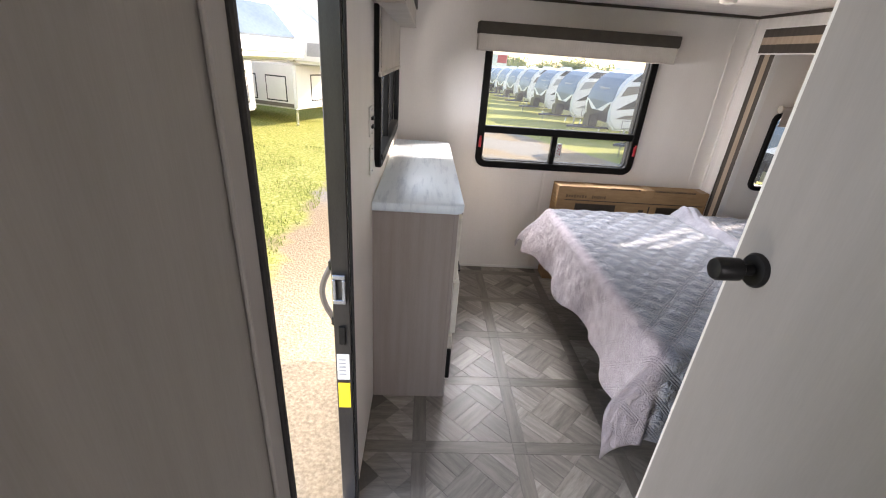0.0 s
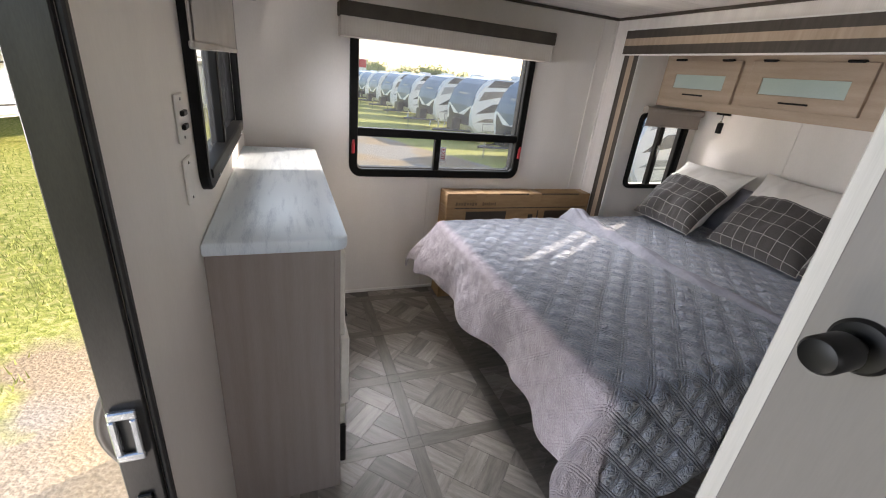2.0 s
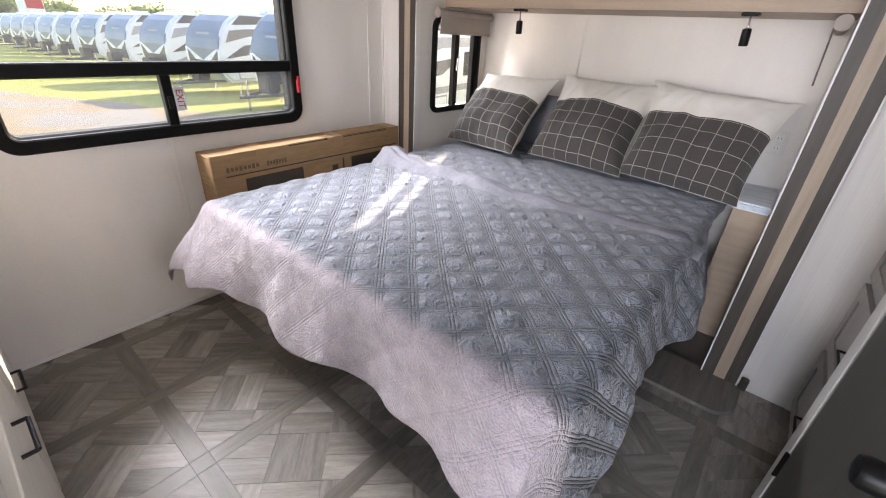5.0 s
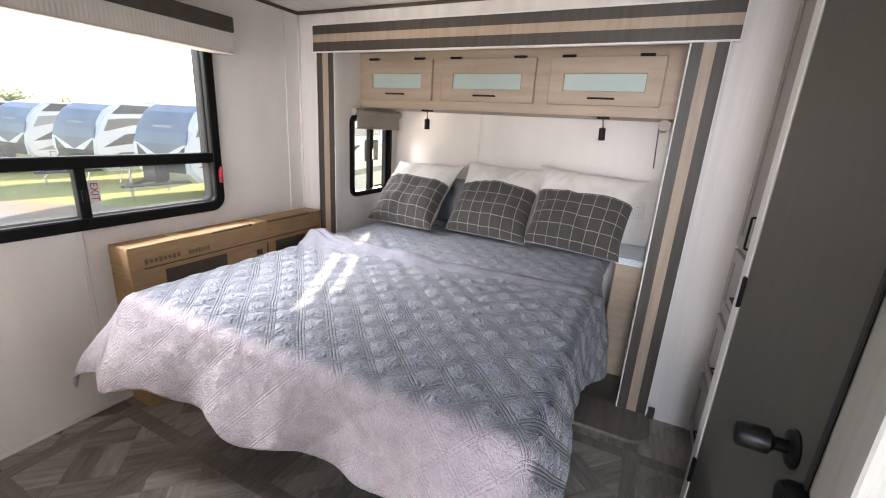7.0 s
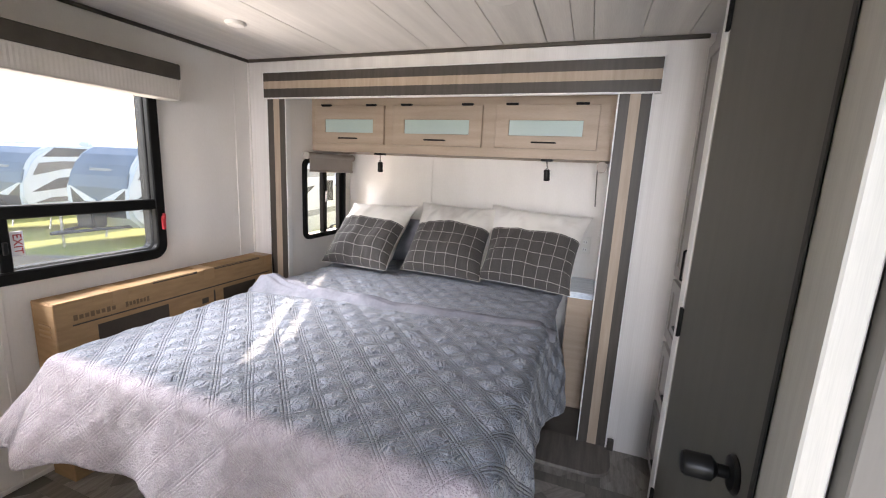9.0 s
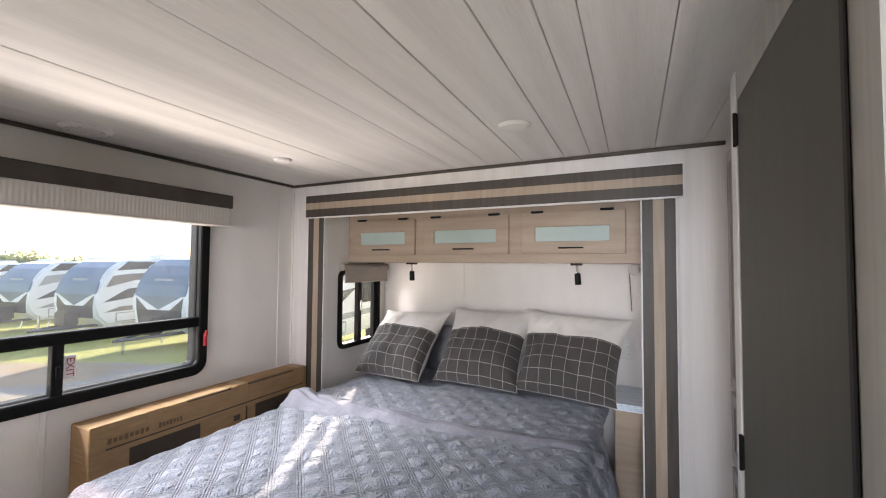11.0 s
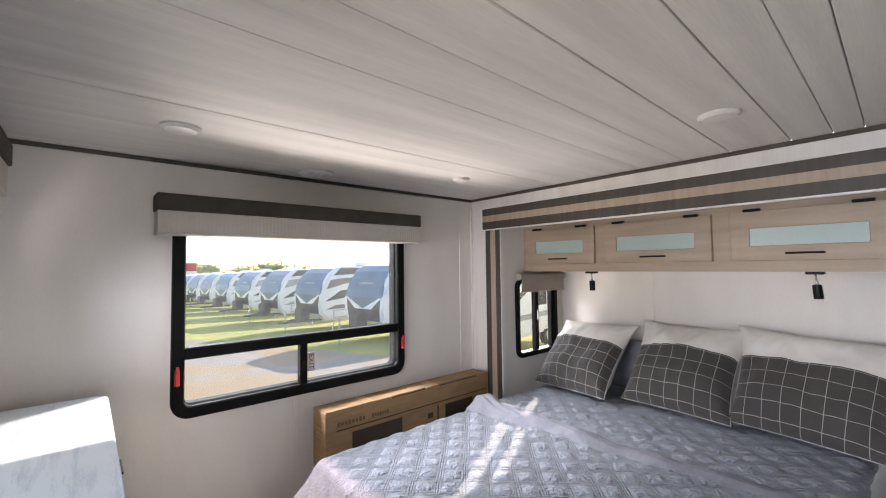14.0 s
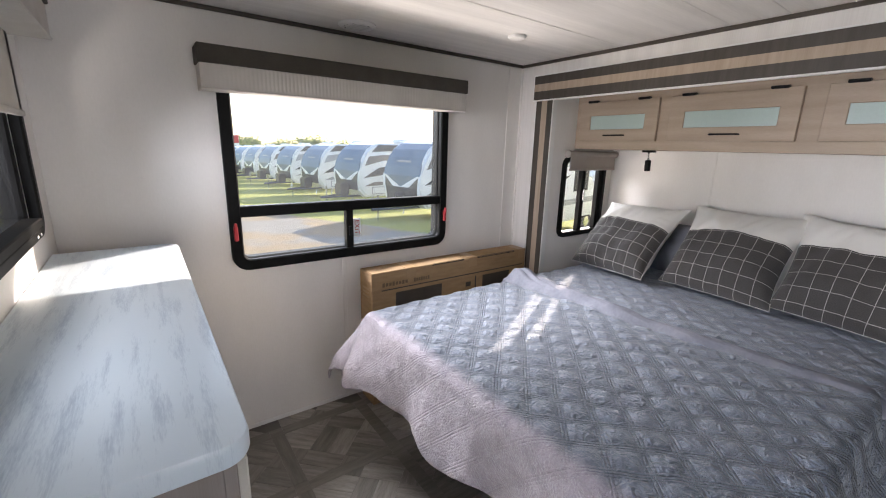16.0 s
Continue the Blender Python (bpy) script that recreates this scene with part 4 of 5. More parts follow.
for y0, z0, kind_ in ((1.402, 1.342, "switch"), (1.402, 1.199, "outlet")):
    sp = thing("wall_plate", XL, y0, z0, "ivory wall plate with two dark switches" if kind_ == "switch" else "ivory blank wall plate below the switches", "switch plate")
    part("plate", solid((XL + 0.0005, y0 - 0.036, z0, XL + 0.008, y0 + 0.036, z0 + 0.108), bevel=0.003), PLATE, sp)
    for k in (0, 1):
        if kind_ == "switch":
            part("rocker", solid((XL + 0.008, y0 - 0.02, z0 + 0.03 + k * 0.03, XL + 0.017, y0 + 0.02, z0 + 0.042 + k * 0.03), bevel=0.002), BLACK, sp)
        part("screw", lathe([(0.004, 0), (0.003, 0.002)], (XL + 0.008, y0, z0 + 0.012 + k * 0.084), (1, 0, 0), 8), CHROME, sp)

# ---- overhead cabinet ----
CX = 2.236
oc = thing("overhead_cabinet", 2.45, 1.75, 1.5, "pale oak overhead cabinet with three frosted-glass flip doors", "cabinet")
part("body", solid((CX, YS0 + 0.001, 1.497, XS - 0.001, YS1 - 0.001, 1.899)), CABWOOD, oc)
for y0, y1 in ((2.145, 2.66), (1.51, 2.08), (0.878, 1.43)):
    zz0, zz1, bw, fx = 1.548, 1.783, 0.078, CX - 0.019
    dr = part("door", rect_ring(fx, CX - 0.0005, y0, y1, zz0, zz1, y0 + bw, y1 - bw, zz0 + 0.07, zz1 - 0.083), CABWOOD, oc)
    part("glass", solid((fx + 0.007, y0 + bw, zz0 + 0.07, CX - 0.001, y1 - bw, zz1 - 0.083)), FROST, dr, "frosted pale green glass")
    ym = (y0 + y1) / 2
    bar_pull((fx, ym - 0.062, 1.581), (fx, ym + 0.062, 1.581), (-0.022, 0, 0), dr)
    for yh in (y0 + 0.09, y1 - 0.09):
        part("hinge", merge(solid((fx - 0.006, yh - 0.034, zz1 - 0.004, CX - 0.001, yh + 0.034, zz1 + 0.010), bevel=0.003), rod((fx - 0.004, yh - 0.034, zz1 + 0.004), (fx - 0.004, yh + 0.034, zz1 + 0.004), 0.006, n=10)), BLACK, dr)
for y in (2.204, 1.134):
    rl = thing("reading_lamp", CX + 0.05, y, 1.497, "small black swivel reading lamp under the cabinet", "reading lamp", "reading lamps")
    part("base", solid((CX + 0.025, y - 0.032, 1.484, CX + 0.075, y + 0.032, 1.4965), bevel=0.003), BLACK, rl)
    part("stem", merge(rod((CX + 0.05, y, 1.484), (CX + 0.045, y - 0.004, 1.45), 0.004, n=10), rod((CX + 0.045, y - 0.004, 1.45), (CX + 0.045, y - 0.006, 1.435), 0.006, n=10)), CHROME, rl)
    part("shade", lathe([(0.012, 0), (0.017, 0.004), (0.017, 0.062), (0.0155, 0.064), (0.0155, 0.06), (0.006, 0.058)], (CX + 0.046, y - 0.004, 1.44), (-0.10, -0.08, -1), 22), BLACK, rl, smooth=40)
ol = thing("power_outlet", XS, 0.885, 0.91, "white duplex power outlet on the head wall", "outlet")
part("plate", solid((XS - 0.007, 0.852, 0.905, XS - 0.0005, 0.922, 1.02), bevel=0.002), PLATE, ol)
for z in (0.937, 0.985):
    so = part("socket", solid((XS - 0.010, 0.872, z - 0.013, XS - 0.0072, 0.902, z + 0.013), bevel=0.001), WHITE, ol)
    part("slot", solid((XS - 0.0112, 0.879, z - 0.005, XS - 0.0101, 0.881, z + 0.006), (XS - 0.0112, 0.893, z - 0.005, XS - 0.0101, 0.895, z + 0.006)), BLACK, so)

# ---- nightstand ----
ns = thing("nightstand", 2.5, 0.875, 0, "narrow pale oak nightstand with white marbled top", "nightstand")
part("body", solid((2.33, YS0 + 0.002, 0.0, XS - 0.002, 0.945, 0.705), bevel=0.002), CABWOOD, ns)
bm = solid((2.305, YS0 + 0.001, 0.7055, XS - 0.001, 0.958, 0.742))
bmesh.ops.bevel(bm, geom=bm.edges[:], offset=0.008, segments=3, affect="EDGES")
part("top", bm, STONE, ns, smooth=40)

# ---- bed ----
bed = thing("bed", 1.64, 1.8, 0, "bed with a grey quilted bedspread, folded back at the middle", "bed")
part("base", solid((0.95, 1.12, 0.0, 2.66, 2.52, 0.36)), BEDBASE, bed)
part("mattress", solid((0.66, 1.03, 0.36, 2.68, 2.585, 0.685), bevel=0.05, segs=4), MATTRESS, bed, smooth=40)
BX0, BX1, BY0, BY1, BZ = 0.615, 2.68, 0.985, 2.62, 0.700


def bend(d, r=0.045):
    """Out and down for a length d of cloth past an edge."""
    if d <= 0:
        return d, 0.0
    q = r * math.pi / 2
    if d < q:
        return r * math.sin(d / r), r * (1 - math.cos(d / r))
    return r + 0.10 * (d - q), r + (d - q) * 0.995


def smooth01(a, b, x):
    k = min(max((x - a) / (b - a), 0.0), 1.0)
    return k * k * (3 - 2 * k)


def quilt_height(u, v):
    """Puffed diamonds between two families of diagonal stitch bands."""
    k = 1.0
    for d in ((u + v) / 0.1393, (u - v) / 0.1393):
        f = abs(d % 1.0 - 0.5)
        k *= smooth01(0.10, 0.34, f)
    return k ** 0.5


def bell(x, c, w):
    return math.exp(-((x - c) / w) ** 2)


def bedspread():
    bm = bmesh.new()
    uvl = bm.loops.layers.uv.new("UVMap")
    r = 0.045
    ex0, ey0, ey1 = BX0 + r, BY0 + r, BY1 - r
    us = [-1 + k / 40 for k in range(40)] + [k / 212 for k in range(213)]           # -1..0 hangs at the foot, 0..1 lies on top
    vs = [-1 + k / 48 for k in range(48)] + [k / 162 for k in range(163)] + [1 + (k + 1) / 40 for k in range(40)]
    rows, uvs = [], {}
    for v in vs:
        row = []
        for u in us:
            yy = ey0 + (ey1 - ey0) * min(max(v, 0), 1)
            xx = ex0 + (BX1 - ex0) * max(u, 0)
            lf = 0.315 + 0.058 * bell(yy, 1.98, 0.22) + 0.045 * smooth01(2.3, 2.55, yy) + 0.012 * math.sin(yy * 17 + 1)
            ln = (0.37 + 0.07 * bell(xx, 0.90, 0.13) - 0.03 * bell(xx, 1.3, 0.2) + 0.09 * smooth01(1.55, 1.95, xx)) * (1 - smooth01(1.97, 2.06, xx)) + 0.06
            lfar = 0.25 * (1 - smooth01(0.74, 1.05, xx)) + 0.07
            a = -u * lf if u < 0 else 0.0
            b = -v * ln if v < 0 else ((v - 1) * lfar if v > 1 else 0.0)
            side = -1 if v < 0 else 1
            cu, cv = ex0 - a + (xx - ex0), yy + side * b
            if a > 0 and b > 0:
                d = math.hypot(a, b) * (1.05 if side < 0 else 0.80)
                th = math.atan2(b, a)
                o, dn = bend(d, r)
                hang = smooth01(0.03, 0.34, d)
                fade, peak = 1 - th / (math.pi / 2), math.sin(2 * th) ** 0.7
                kx, ky = (0.045 * fade + 0.07 * peak, -0.015 * peak) if side < 0 else (0.10 * fade + 0.075 * peak, 0.085 * peak)
                x = ex0 - o * math.cos(th) - kx * hang
                y = (ey0 if side < 0 else ey1) + side * (o * math.sin(th) + ky * hang)
                z = BZ - dn
            else:
                oa, da = bend(a, r)
                ob_, db = bend(b, r)
                rip = smooth01(0.06, 0.35, max(a, b))
                calm = smooth01(1.03, 1.25, yy) * smooth01(2.575, 2.35, yy)
                flare = 0.045 * smooth01(1.35, 1.03, yy) + 0.10 * smooth01(2.05, 2.575, yy)
                x = xx - oa + ((0.022 * math.sin(yy * 8.5 + 1) + 0.01 * math.sin(yy * 21)) * calm * rip - flare * smooth01(0.03, 0.34, a)) * (a > 0)
                y = yy + side * (ob_ + (0.014 * math.sin(xx * 7.5) + 0.006 * math.sin(xx * 17 + 2) + 0.05 * smooth01(1.7, 1.98, xx) * (side < 0)) * rip * (b > 0))
                z = BZ - da - db
            p = Vector((x, y, z))
            w = noise.noise(Vector((x * 3.1, y * 3.1, z * 3.1))) * 0.008 + noise.noise(Vector((x * 13, y * 13, z * 13 + 5))) * 0.0035
            w += smooth01(1.55, 1.75, x) * noise.noise(Vector((x * 7, y * 5, 9))) * 0.007
            # slack creases that run off towards the corners
            w += 0.006 * max(0.0, noise.noise(Vector(((cu + cv) * 2.2, (cu - cv) * 9.0, 3)))) * smooth01(1.25, 0.75, cv)
            w += (0.0050 if a <= 0 else 0.0021) * quilt_height(cu, cv)
            if a > 0 or b > 0:
                n2 = Vector((-(a > 0), side * (b > 0), 0))
                k = smooth01(0.0, 0.07, max(a, b))
                p += (n2.normalized() * k + Vector((0, 0, 1 - k))) * w
            else:
                p.z += w
            row.append(bm.verts.new(p))
            uvs[row[-1]] = (cu, cv)
        rows.append(row)
    for ra, rb in zip(rows, rows[1:]):
        for i in range(len(us) - 1):
            f = bm.faces.new((ra[i], ra[i + 1], rb[i + 1], rb[i]))
            for lp in f.loops:
                lp[uvl].uv = uvs[lp.vert]
    return bm


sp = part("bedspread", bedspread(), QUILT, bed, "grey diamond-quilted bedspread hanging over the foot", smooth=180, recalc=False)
md = sp.modifiers.new("thick", "SOLIDIFY")
md.thickness, md.offset = 0.008, -1.0


def fold_band():
    """The turned-back edge of the bedspread: a low rumpled roll across the bed, highest on the window side."""
    bm = bmesh.new()
    uvl = bm.loops.layers.uv.new("UVMap")
    uvs, rows = {}, []
    n, k = 170, 26
    for j in range(n + 1):
        t = j / n
        y = 0.955 + 1.69 * t
        xc = 1.70 - 0.06 * t + 0.08 * smooth01(0.5, 0.0, t) + 0.04 * noise.noise(Vector((0, y * 3, 3)))
        half = 0.05 + 0.04 * smooth01(0.45, 0.95, t) + 0.04 * noise.noise(Vector((5, y * 2.6, 0)))
        hgt = 0.012 + 0.02 * smooth01(0.2, 0.7, t) + 0.014 * noise.noise(Vector((2, y * 6, 1))) + 0.026 * bell(t, 0.93, 0.06)
        drop = 0.05 * smooth01(0.06, 0.0, t) + 0.05 * smooth01(0.965, 1.0, t)
        row = []
        for i in range(k + 1):
            q = -1 + 2 * i / k
            up = (1 - q * q) ** (0.6 if q > 0 else 1.1)
            rumple = 0.018 * abs(noise.noise(Vector((q * 1.6 + y * 2.2, y * 5.5 - q * 1.5, 7)))) * (0.4 + 1.6 * smooth01(0.5, 0.95, t))
            p = Vector((xc + q * half + 0.01 * noise.noise(Vector((q, y * 12, 2))), y, BZ + 0.006 + (hgt + rumple) * up - 0.012 * abs(q) ** 3 - drop))
            v = bm.verts.new(p)
            uvs[v] = (xc + q * half * 1.3 + 0.4, y + 0.2)
            row.append(v)
        rows.append(row)
    for ra, rb in zip(rows, rows[1:]):
        for i in range(k):
            f = bm.faces.new((ra[i], ra[i + 1], rb[i + 1], rb[i]))
            for lp in f.loops:
                lp[uvl].uv = uvs[lp.vert]
    return bm


part("folded_edge", fold_band(), REVERSE, bed, "rumpled lavender-grey folded bedspread edge", smooth=180)


def pillow(name, bottom, lean, width, height, label, yaw=0.0, mt=CHECK, tip=0.0, puff=0.10, seed=0, taper=0.0):
    """A square cushion leaning on the head wall; bottom is its lower middle; lean, yaw and tip in degrees."""
    e = thing(name, *bottom, label, "pillow", "pillows at the bed head")
    m = Matrix.Translation(bottom) @ Euler((0, radians(lean), 0)).to_matrix().to_4x4() @ Euler((radians(tip), 0, 0)).to_matrix().to_4x4() @ Euler((0, 0, radians(yaw))).to_matrix().to_4x4()
    n = 44

    def shape(a, c, sg):
        ear = (abs(a) * abs(c)) ** 4
        pin = 1 - 0.075 * (1 - c * c) * abs(a) ** 3 + 0.045 * ear
        pinv = 0.085 * (1 - a * a) * abs(c) ** 3 * (1 if c > 0 else 0.3)
        th = ((1 - abs(a) ** 2.6) * (1 - abs(c) ** 2.6)) ** 0.55
        sag = 1.0 + 0.22 * (0.3 - c) if c < 0.3 else 1.0 - 0.22 * (c - 0.3)
        edge = max(abs(a), abs(c))
        wr = 0.022 * noise.noise(Vector((a * 1.8 + seed, c * 1.8, sg))) + 0.011 * noise.noise(Vector((a * 5 + seed, c * 3, sg + 4)))
        # puckers that run in from the seams, and slack folds under the top edge
        wr += 0.011 * noise.noise(Vector(((a if abs(c) > abs(a) else c) * 13 + seed, edge * 2, sg + 8))) * smooth01(0.45, 0.95, edge) * (1 - edge ** 12)
        wr += 0.026 * abs(noise.noise(Vector((a * 4.2 - c * 1.5 + seed * 3, c * 1.4, sg + 2)))) * smooth01(0.1, 0.7, c) * (1 - edge ** 10)
        return m @ Vector((sg * (puff * th * sag + wr * (0.25 + th) * min(1.0, (1 - edge) * 9)), -a * width / 2 * pin * (1 + taper * c),
                           (c + 1) * height / 2 - pinv * height / 2 * (1 if c > 0 else -1) + 0.008 * noise.noise(Vector((a * 3, seed, 2))) * max(c, 0.0) ** 8))

    for nm, sg, cloth in (("front", -1, mt), ("back", 1, PILLOWBACK if mt is CHECK else mt)):
        bm = bmesh.new()
        uvl = bm.loops.layers.uv.new("UVMap")
        uvs, g = {}, []
        for j in range(n + 1):
            row = []
            for i in range(n + 1):
                a, c = -1 + 2 * i / n, -1 + 2 * j / n
                v = bm.verts.new(shape(a, c, sg))
                uvs[v] = (a * width / 2 + 0.02 * seed, (c + 1) / 2 * height)
                row.append(v)
            g.append(row)
        for j in range(n):
            for i in range(n):
                q = (g[j][i], g[j][i + 1], g[j + 1][i + 1], g[j + 1][i])
                f = bm.faces.new(q if sg < 0 else q[::-1])
                for lp in f.loops:
                    lp[uvl].uv = uvs[lp.vert]
        part(nm, bm, cloth, e, smooth=180)
    # rolled seam round the edge
    rim = [(-1 + 2 * k / n, -1) for k in range(n)] + [(1, -1 + 2 * k / n) for k in range(n)] + [(1 - 2 * k / n, 1) for k in range(n)] + [(-1, 1 - 2 * k / n) for k in range(n)]
    pts = [shape(a, c, -1) for a, c in rim]
    mid = sum(pts, Vector()) / len(pts)
    out = m.to_3x3() @ Vector((1, 0, 0))
    bm, rings = bmesh.new(), []
    for k, p in enumerate(pts):
        way = (pts[(k + 1) % len(pts)] - pts[k - 1]).normalized()
        s2 = way.cross(out).normalized()
        rings.append([bm.verts.new(p + 0.0018 * (math.cos(q) * out + math.sin(q) * s2)) for q in (0, 1.257, 2.513, 3.77, 5.027)])
    for k in range(len(rings)):
        ra, rb = rings[k], rings[(k + 1) % len(rings)]
        for q in range(5):
            bm.faces.new((ra[q], ra[(q + 1) % 5], rb[(q + 1) % 5], rb[q]))
    part("piping", bm, PILLOWBACK if mt is CHECK else mt, e, smooth=180)
    return e


pillow("pillow", (2.205, 2.36, 0.737), 42, 0.57, 0.54, "grey windowpane-check cushion with white top by the window", tip=5, seed=1, yaw=-9, taper=0.02)
pillow("pillow", (2.275, 1.755, 0.737), 38, 0.555, 0.55, "grey windowpane-check cushion with white top in the middle", tip=2, seed=7, yaw=-2, taper=0.02)
pillow("pillow", (2.28, 1.215, 0.737), 37, 0.59, 0.55, "grey windowpane-check cushion with white top by the nightstand", tip=3.5, seed=13, yaw=0, taper=0.07)
pillow("pillow", (2.50, 2.03, 0.74), 15, 0.55, 0.33, "blue-grey plain pillow tucked behind the cushions", mt=LAVENDER, seed=21, puff=0.06)

# ---- boxed television ----
bxm = thing("cardboard_box", 1.345, 2.9, 0, "long brown cardboard television box standing on edge", "box")
X0, X1, Y0, Y1, Z1 = 0.772, 1.965, 2.822, 2.972, 0.802
part("carton", solid((X0, Y0, 0.0, X1, Y1, Z1), bevel=0.004), CARD, bxm)
part("top_flap", solid((X0 + 0.004, Y0 - 0.0015, Z1 - 0.001, X0 + 0.62, Y0 + 0.075, Z1 + 0.004), (X0 + 0.66, Y0 - 0.0015, Z1 - 0.001, X1 - 0.004, Y0 + 0.075, Z1 + 0.003), bevel=0.001), CARD, bxm)
for x in (X0 + 0.22, X0 + 0.68, X0 + 1.12):
    part("tape", solid((x, Y0 - 0.0022, Z1 - 0.055, x + 0.065, Y0 - 0.0006, Z1 + 0.004), (x, Y0 - 0.0022, Z1 + 0.0042, x + 0.065, Y0 + 0.13, Z1 + 0.0056)), CARDTAPE, bxm)
part("slit", solid((X0 + 0.40, Y0 - 0.001, Z1 - 0.006, X0 + 0.64, Y0 + 0.004, Z1 + 0.0045), (X0 + 0.75, Y0 - 0.001, Z1 - 0.006, X0 + 1.08, Y0 + 0.004, Z1 + 0.0045)), PRINT, bxm)
part("printed_line", solid((X0 + 0.06, Y0 - 0.0016, Z1 - 0.106, X1 - 0.03, Y0 - 0.0004, Z1 - 0.100)), PRINT, bxm)
for x0, x1 in ((0.15, 0.47), (0.80, 1.04)):
    part("printed_panel", solid((X0 + x0, Y0 - 0.0016, Z1 - 0.33, X0 + x1, Y0 - 0.0004, Z1 - 0.128)), PRINT, bxm, "dark printed picture panel")
part("printed_mark", solid((X0 + 0.735, Y0 - 0.0016, Z1 - 0.22, X0 + 0.745, Y0 - 0.0004, Z1 - 0.125), (X0 + 0.66, Y0 - 0.0016, Z1 - 0.185, X0 + 0.70, Y0 - 0.0004, Z1 - 0.155)), PRINT, bxm)
for x0, n, w in ((0.065, 8, 0.021), (0.27, 7, 0.016)):
    for k in range(n):
        h2 = 0.009 if k % 3 else 0.012
        part("print_bar", solid((X0 + x0 + w * k, Y0 - 0.0016, Z1 - 0.072 - h2, X0 + x0 + w * k + 0.7 * w, Y0 - 0.0004, Z1 - 0.072 + h2)), INK, bxm)
for k in range(3):
    part("print_bar", solid((X0 - 0.0012, Y0 + 0.03, Z1 - 0.10 - 0.022 * k, X0 - 0.0003, Y0 + 0.11, Z1 - 0.09 - 0.022 * k)), CARDTAPE, bxm)

# ---- ceiling fittings ----
for x, y, r in ((0.081, 2.47, 0.062), (1.425, 2.49, 0.046), (1.42, 1.243, 0.062)):
    cl = thing("ceiling_light", x, y, ZC, "round flat white ceiling light, switched off", "ceiling light", "ceiling lights")
    part("rim", lathe([(r, 0), (r, -0.006), (r * 0.9, -0.012), (r * 0.86, -0.010)], (x, y, ZC - 0.0003), (0, 0, 1), 32), WHITE, cl, smooth=40)
    part("lens", lathe([(r * 0.86, -0.009), (r * 0.8, -0.014), (r * 0.4, -0.018), (0.002, -0.0185)], (x, y, ZC), (0, 0, 1), 32), LAMPDISC, cl, smooth=40)
cv = thing("ceiling_vent", 0.728, 2.84, ZC, "round white ceiling air vent with louvres", "ceiling vent")
part("rim", lathe([(0.088, 0), (0.088, -0.005), (0.07, -0.014), (0.062, -0.012), (0.062, -0.004)], (0.728, 2.84, ZC - 0.0003), (0, 0, 1), 32), WHITE, cv, smooth=40)
part("backing", lathe([(0.061, -0.0035), (0.061, -0.0045)], (0.728, 2.84, ZC), (0, 0, 1), 32), BLACK, cv)
for k in range(5):
    w = math.sqrt(max(0.0, 0.058 ** 2 - (0.024 * (k - 2)) ** 2))
    part("slat", solid((0.728 - w, 2.84 + 0.024 * (k - 2) - 0.007, ZC - 0.012, 0.728 + w, 2.84 + 0.024 * (k - 2) + 0.007, ZC - 0.009)), WHITE, cv)

# ---- outdoors ----
def lot(x, y):
    """Height of the ground, which falls gently away beyond the window."""
    return GZ - 0.045 * (0.9 * x + 0.436 * y)


bm = bmesh.new()
bmesh.ops.create_circle(bm, cap_ends=True, segments=64, radius=1500)
for v in bm.verts:
    v.co.z = lot(v.co.x, v.co.y)
structure("ground", bm, GROUND, "gravel lot with sandy patches and worn sunlit grass", "ground")


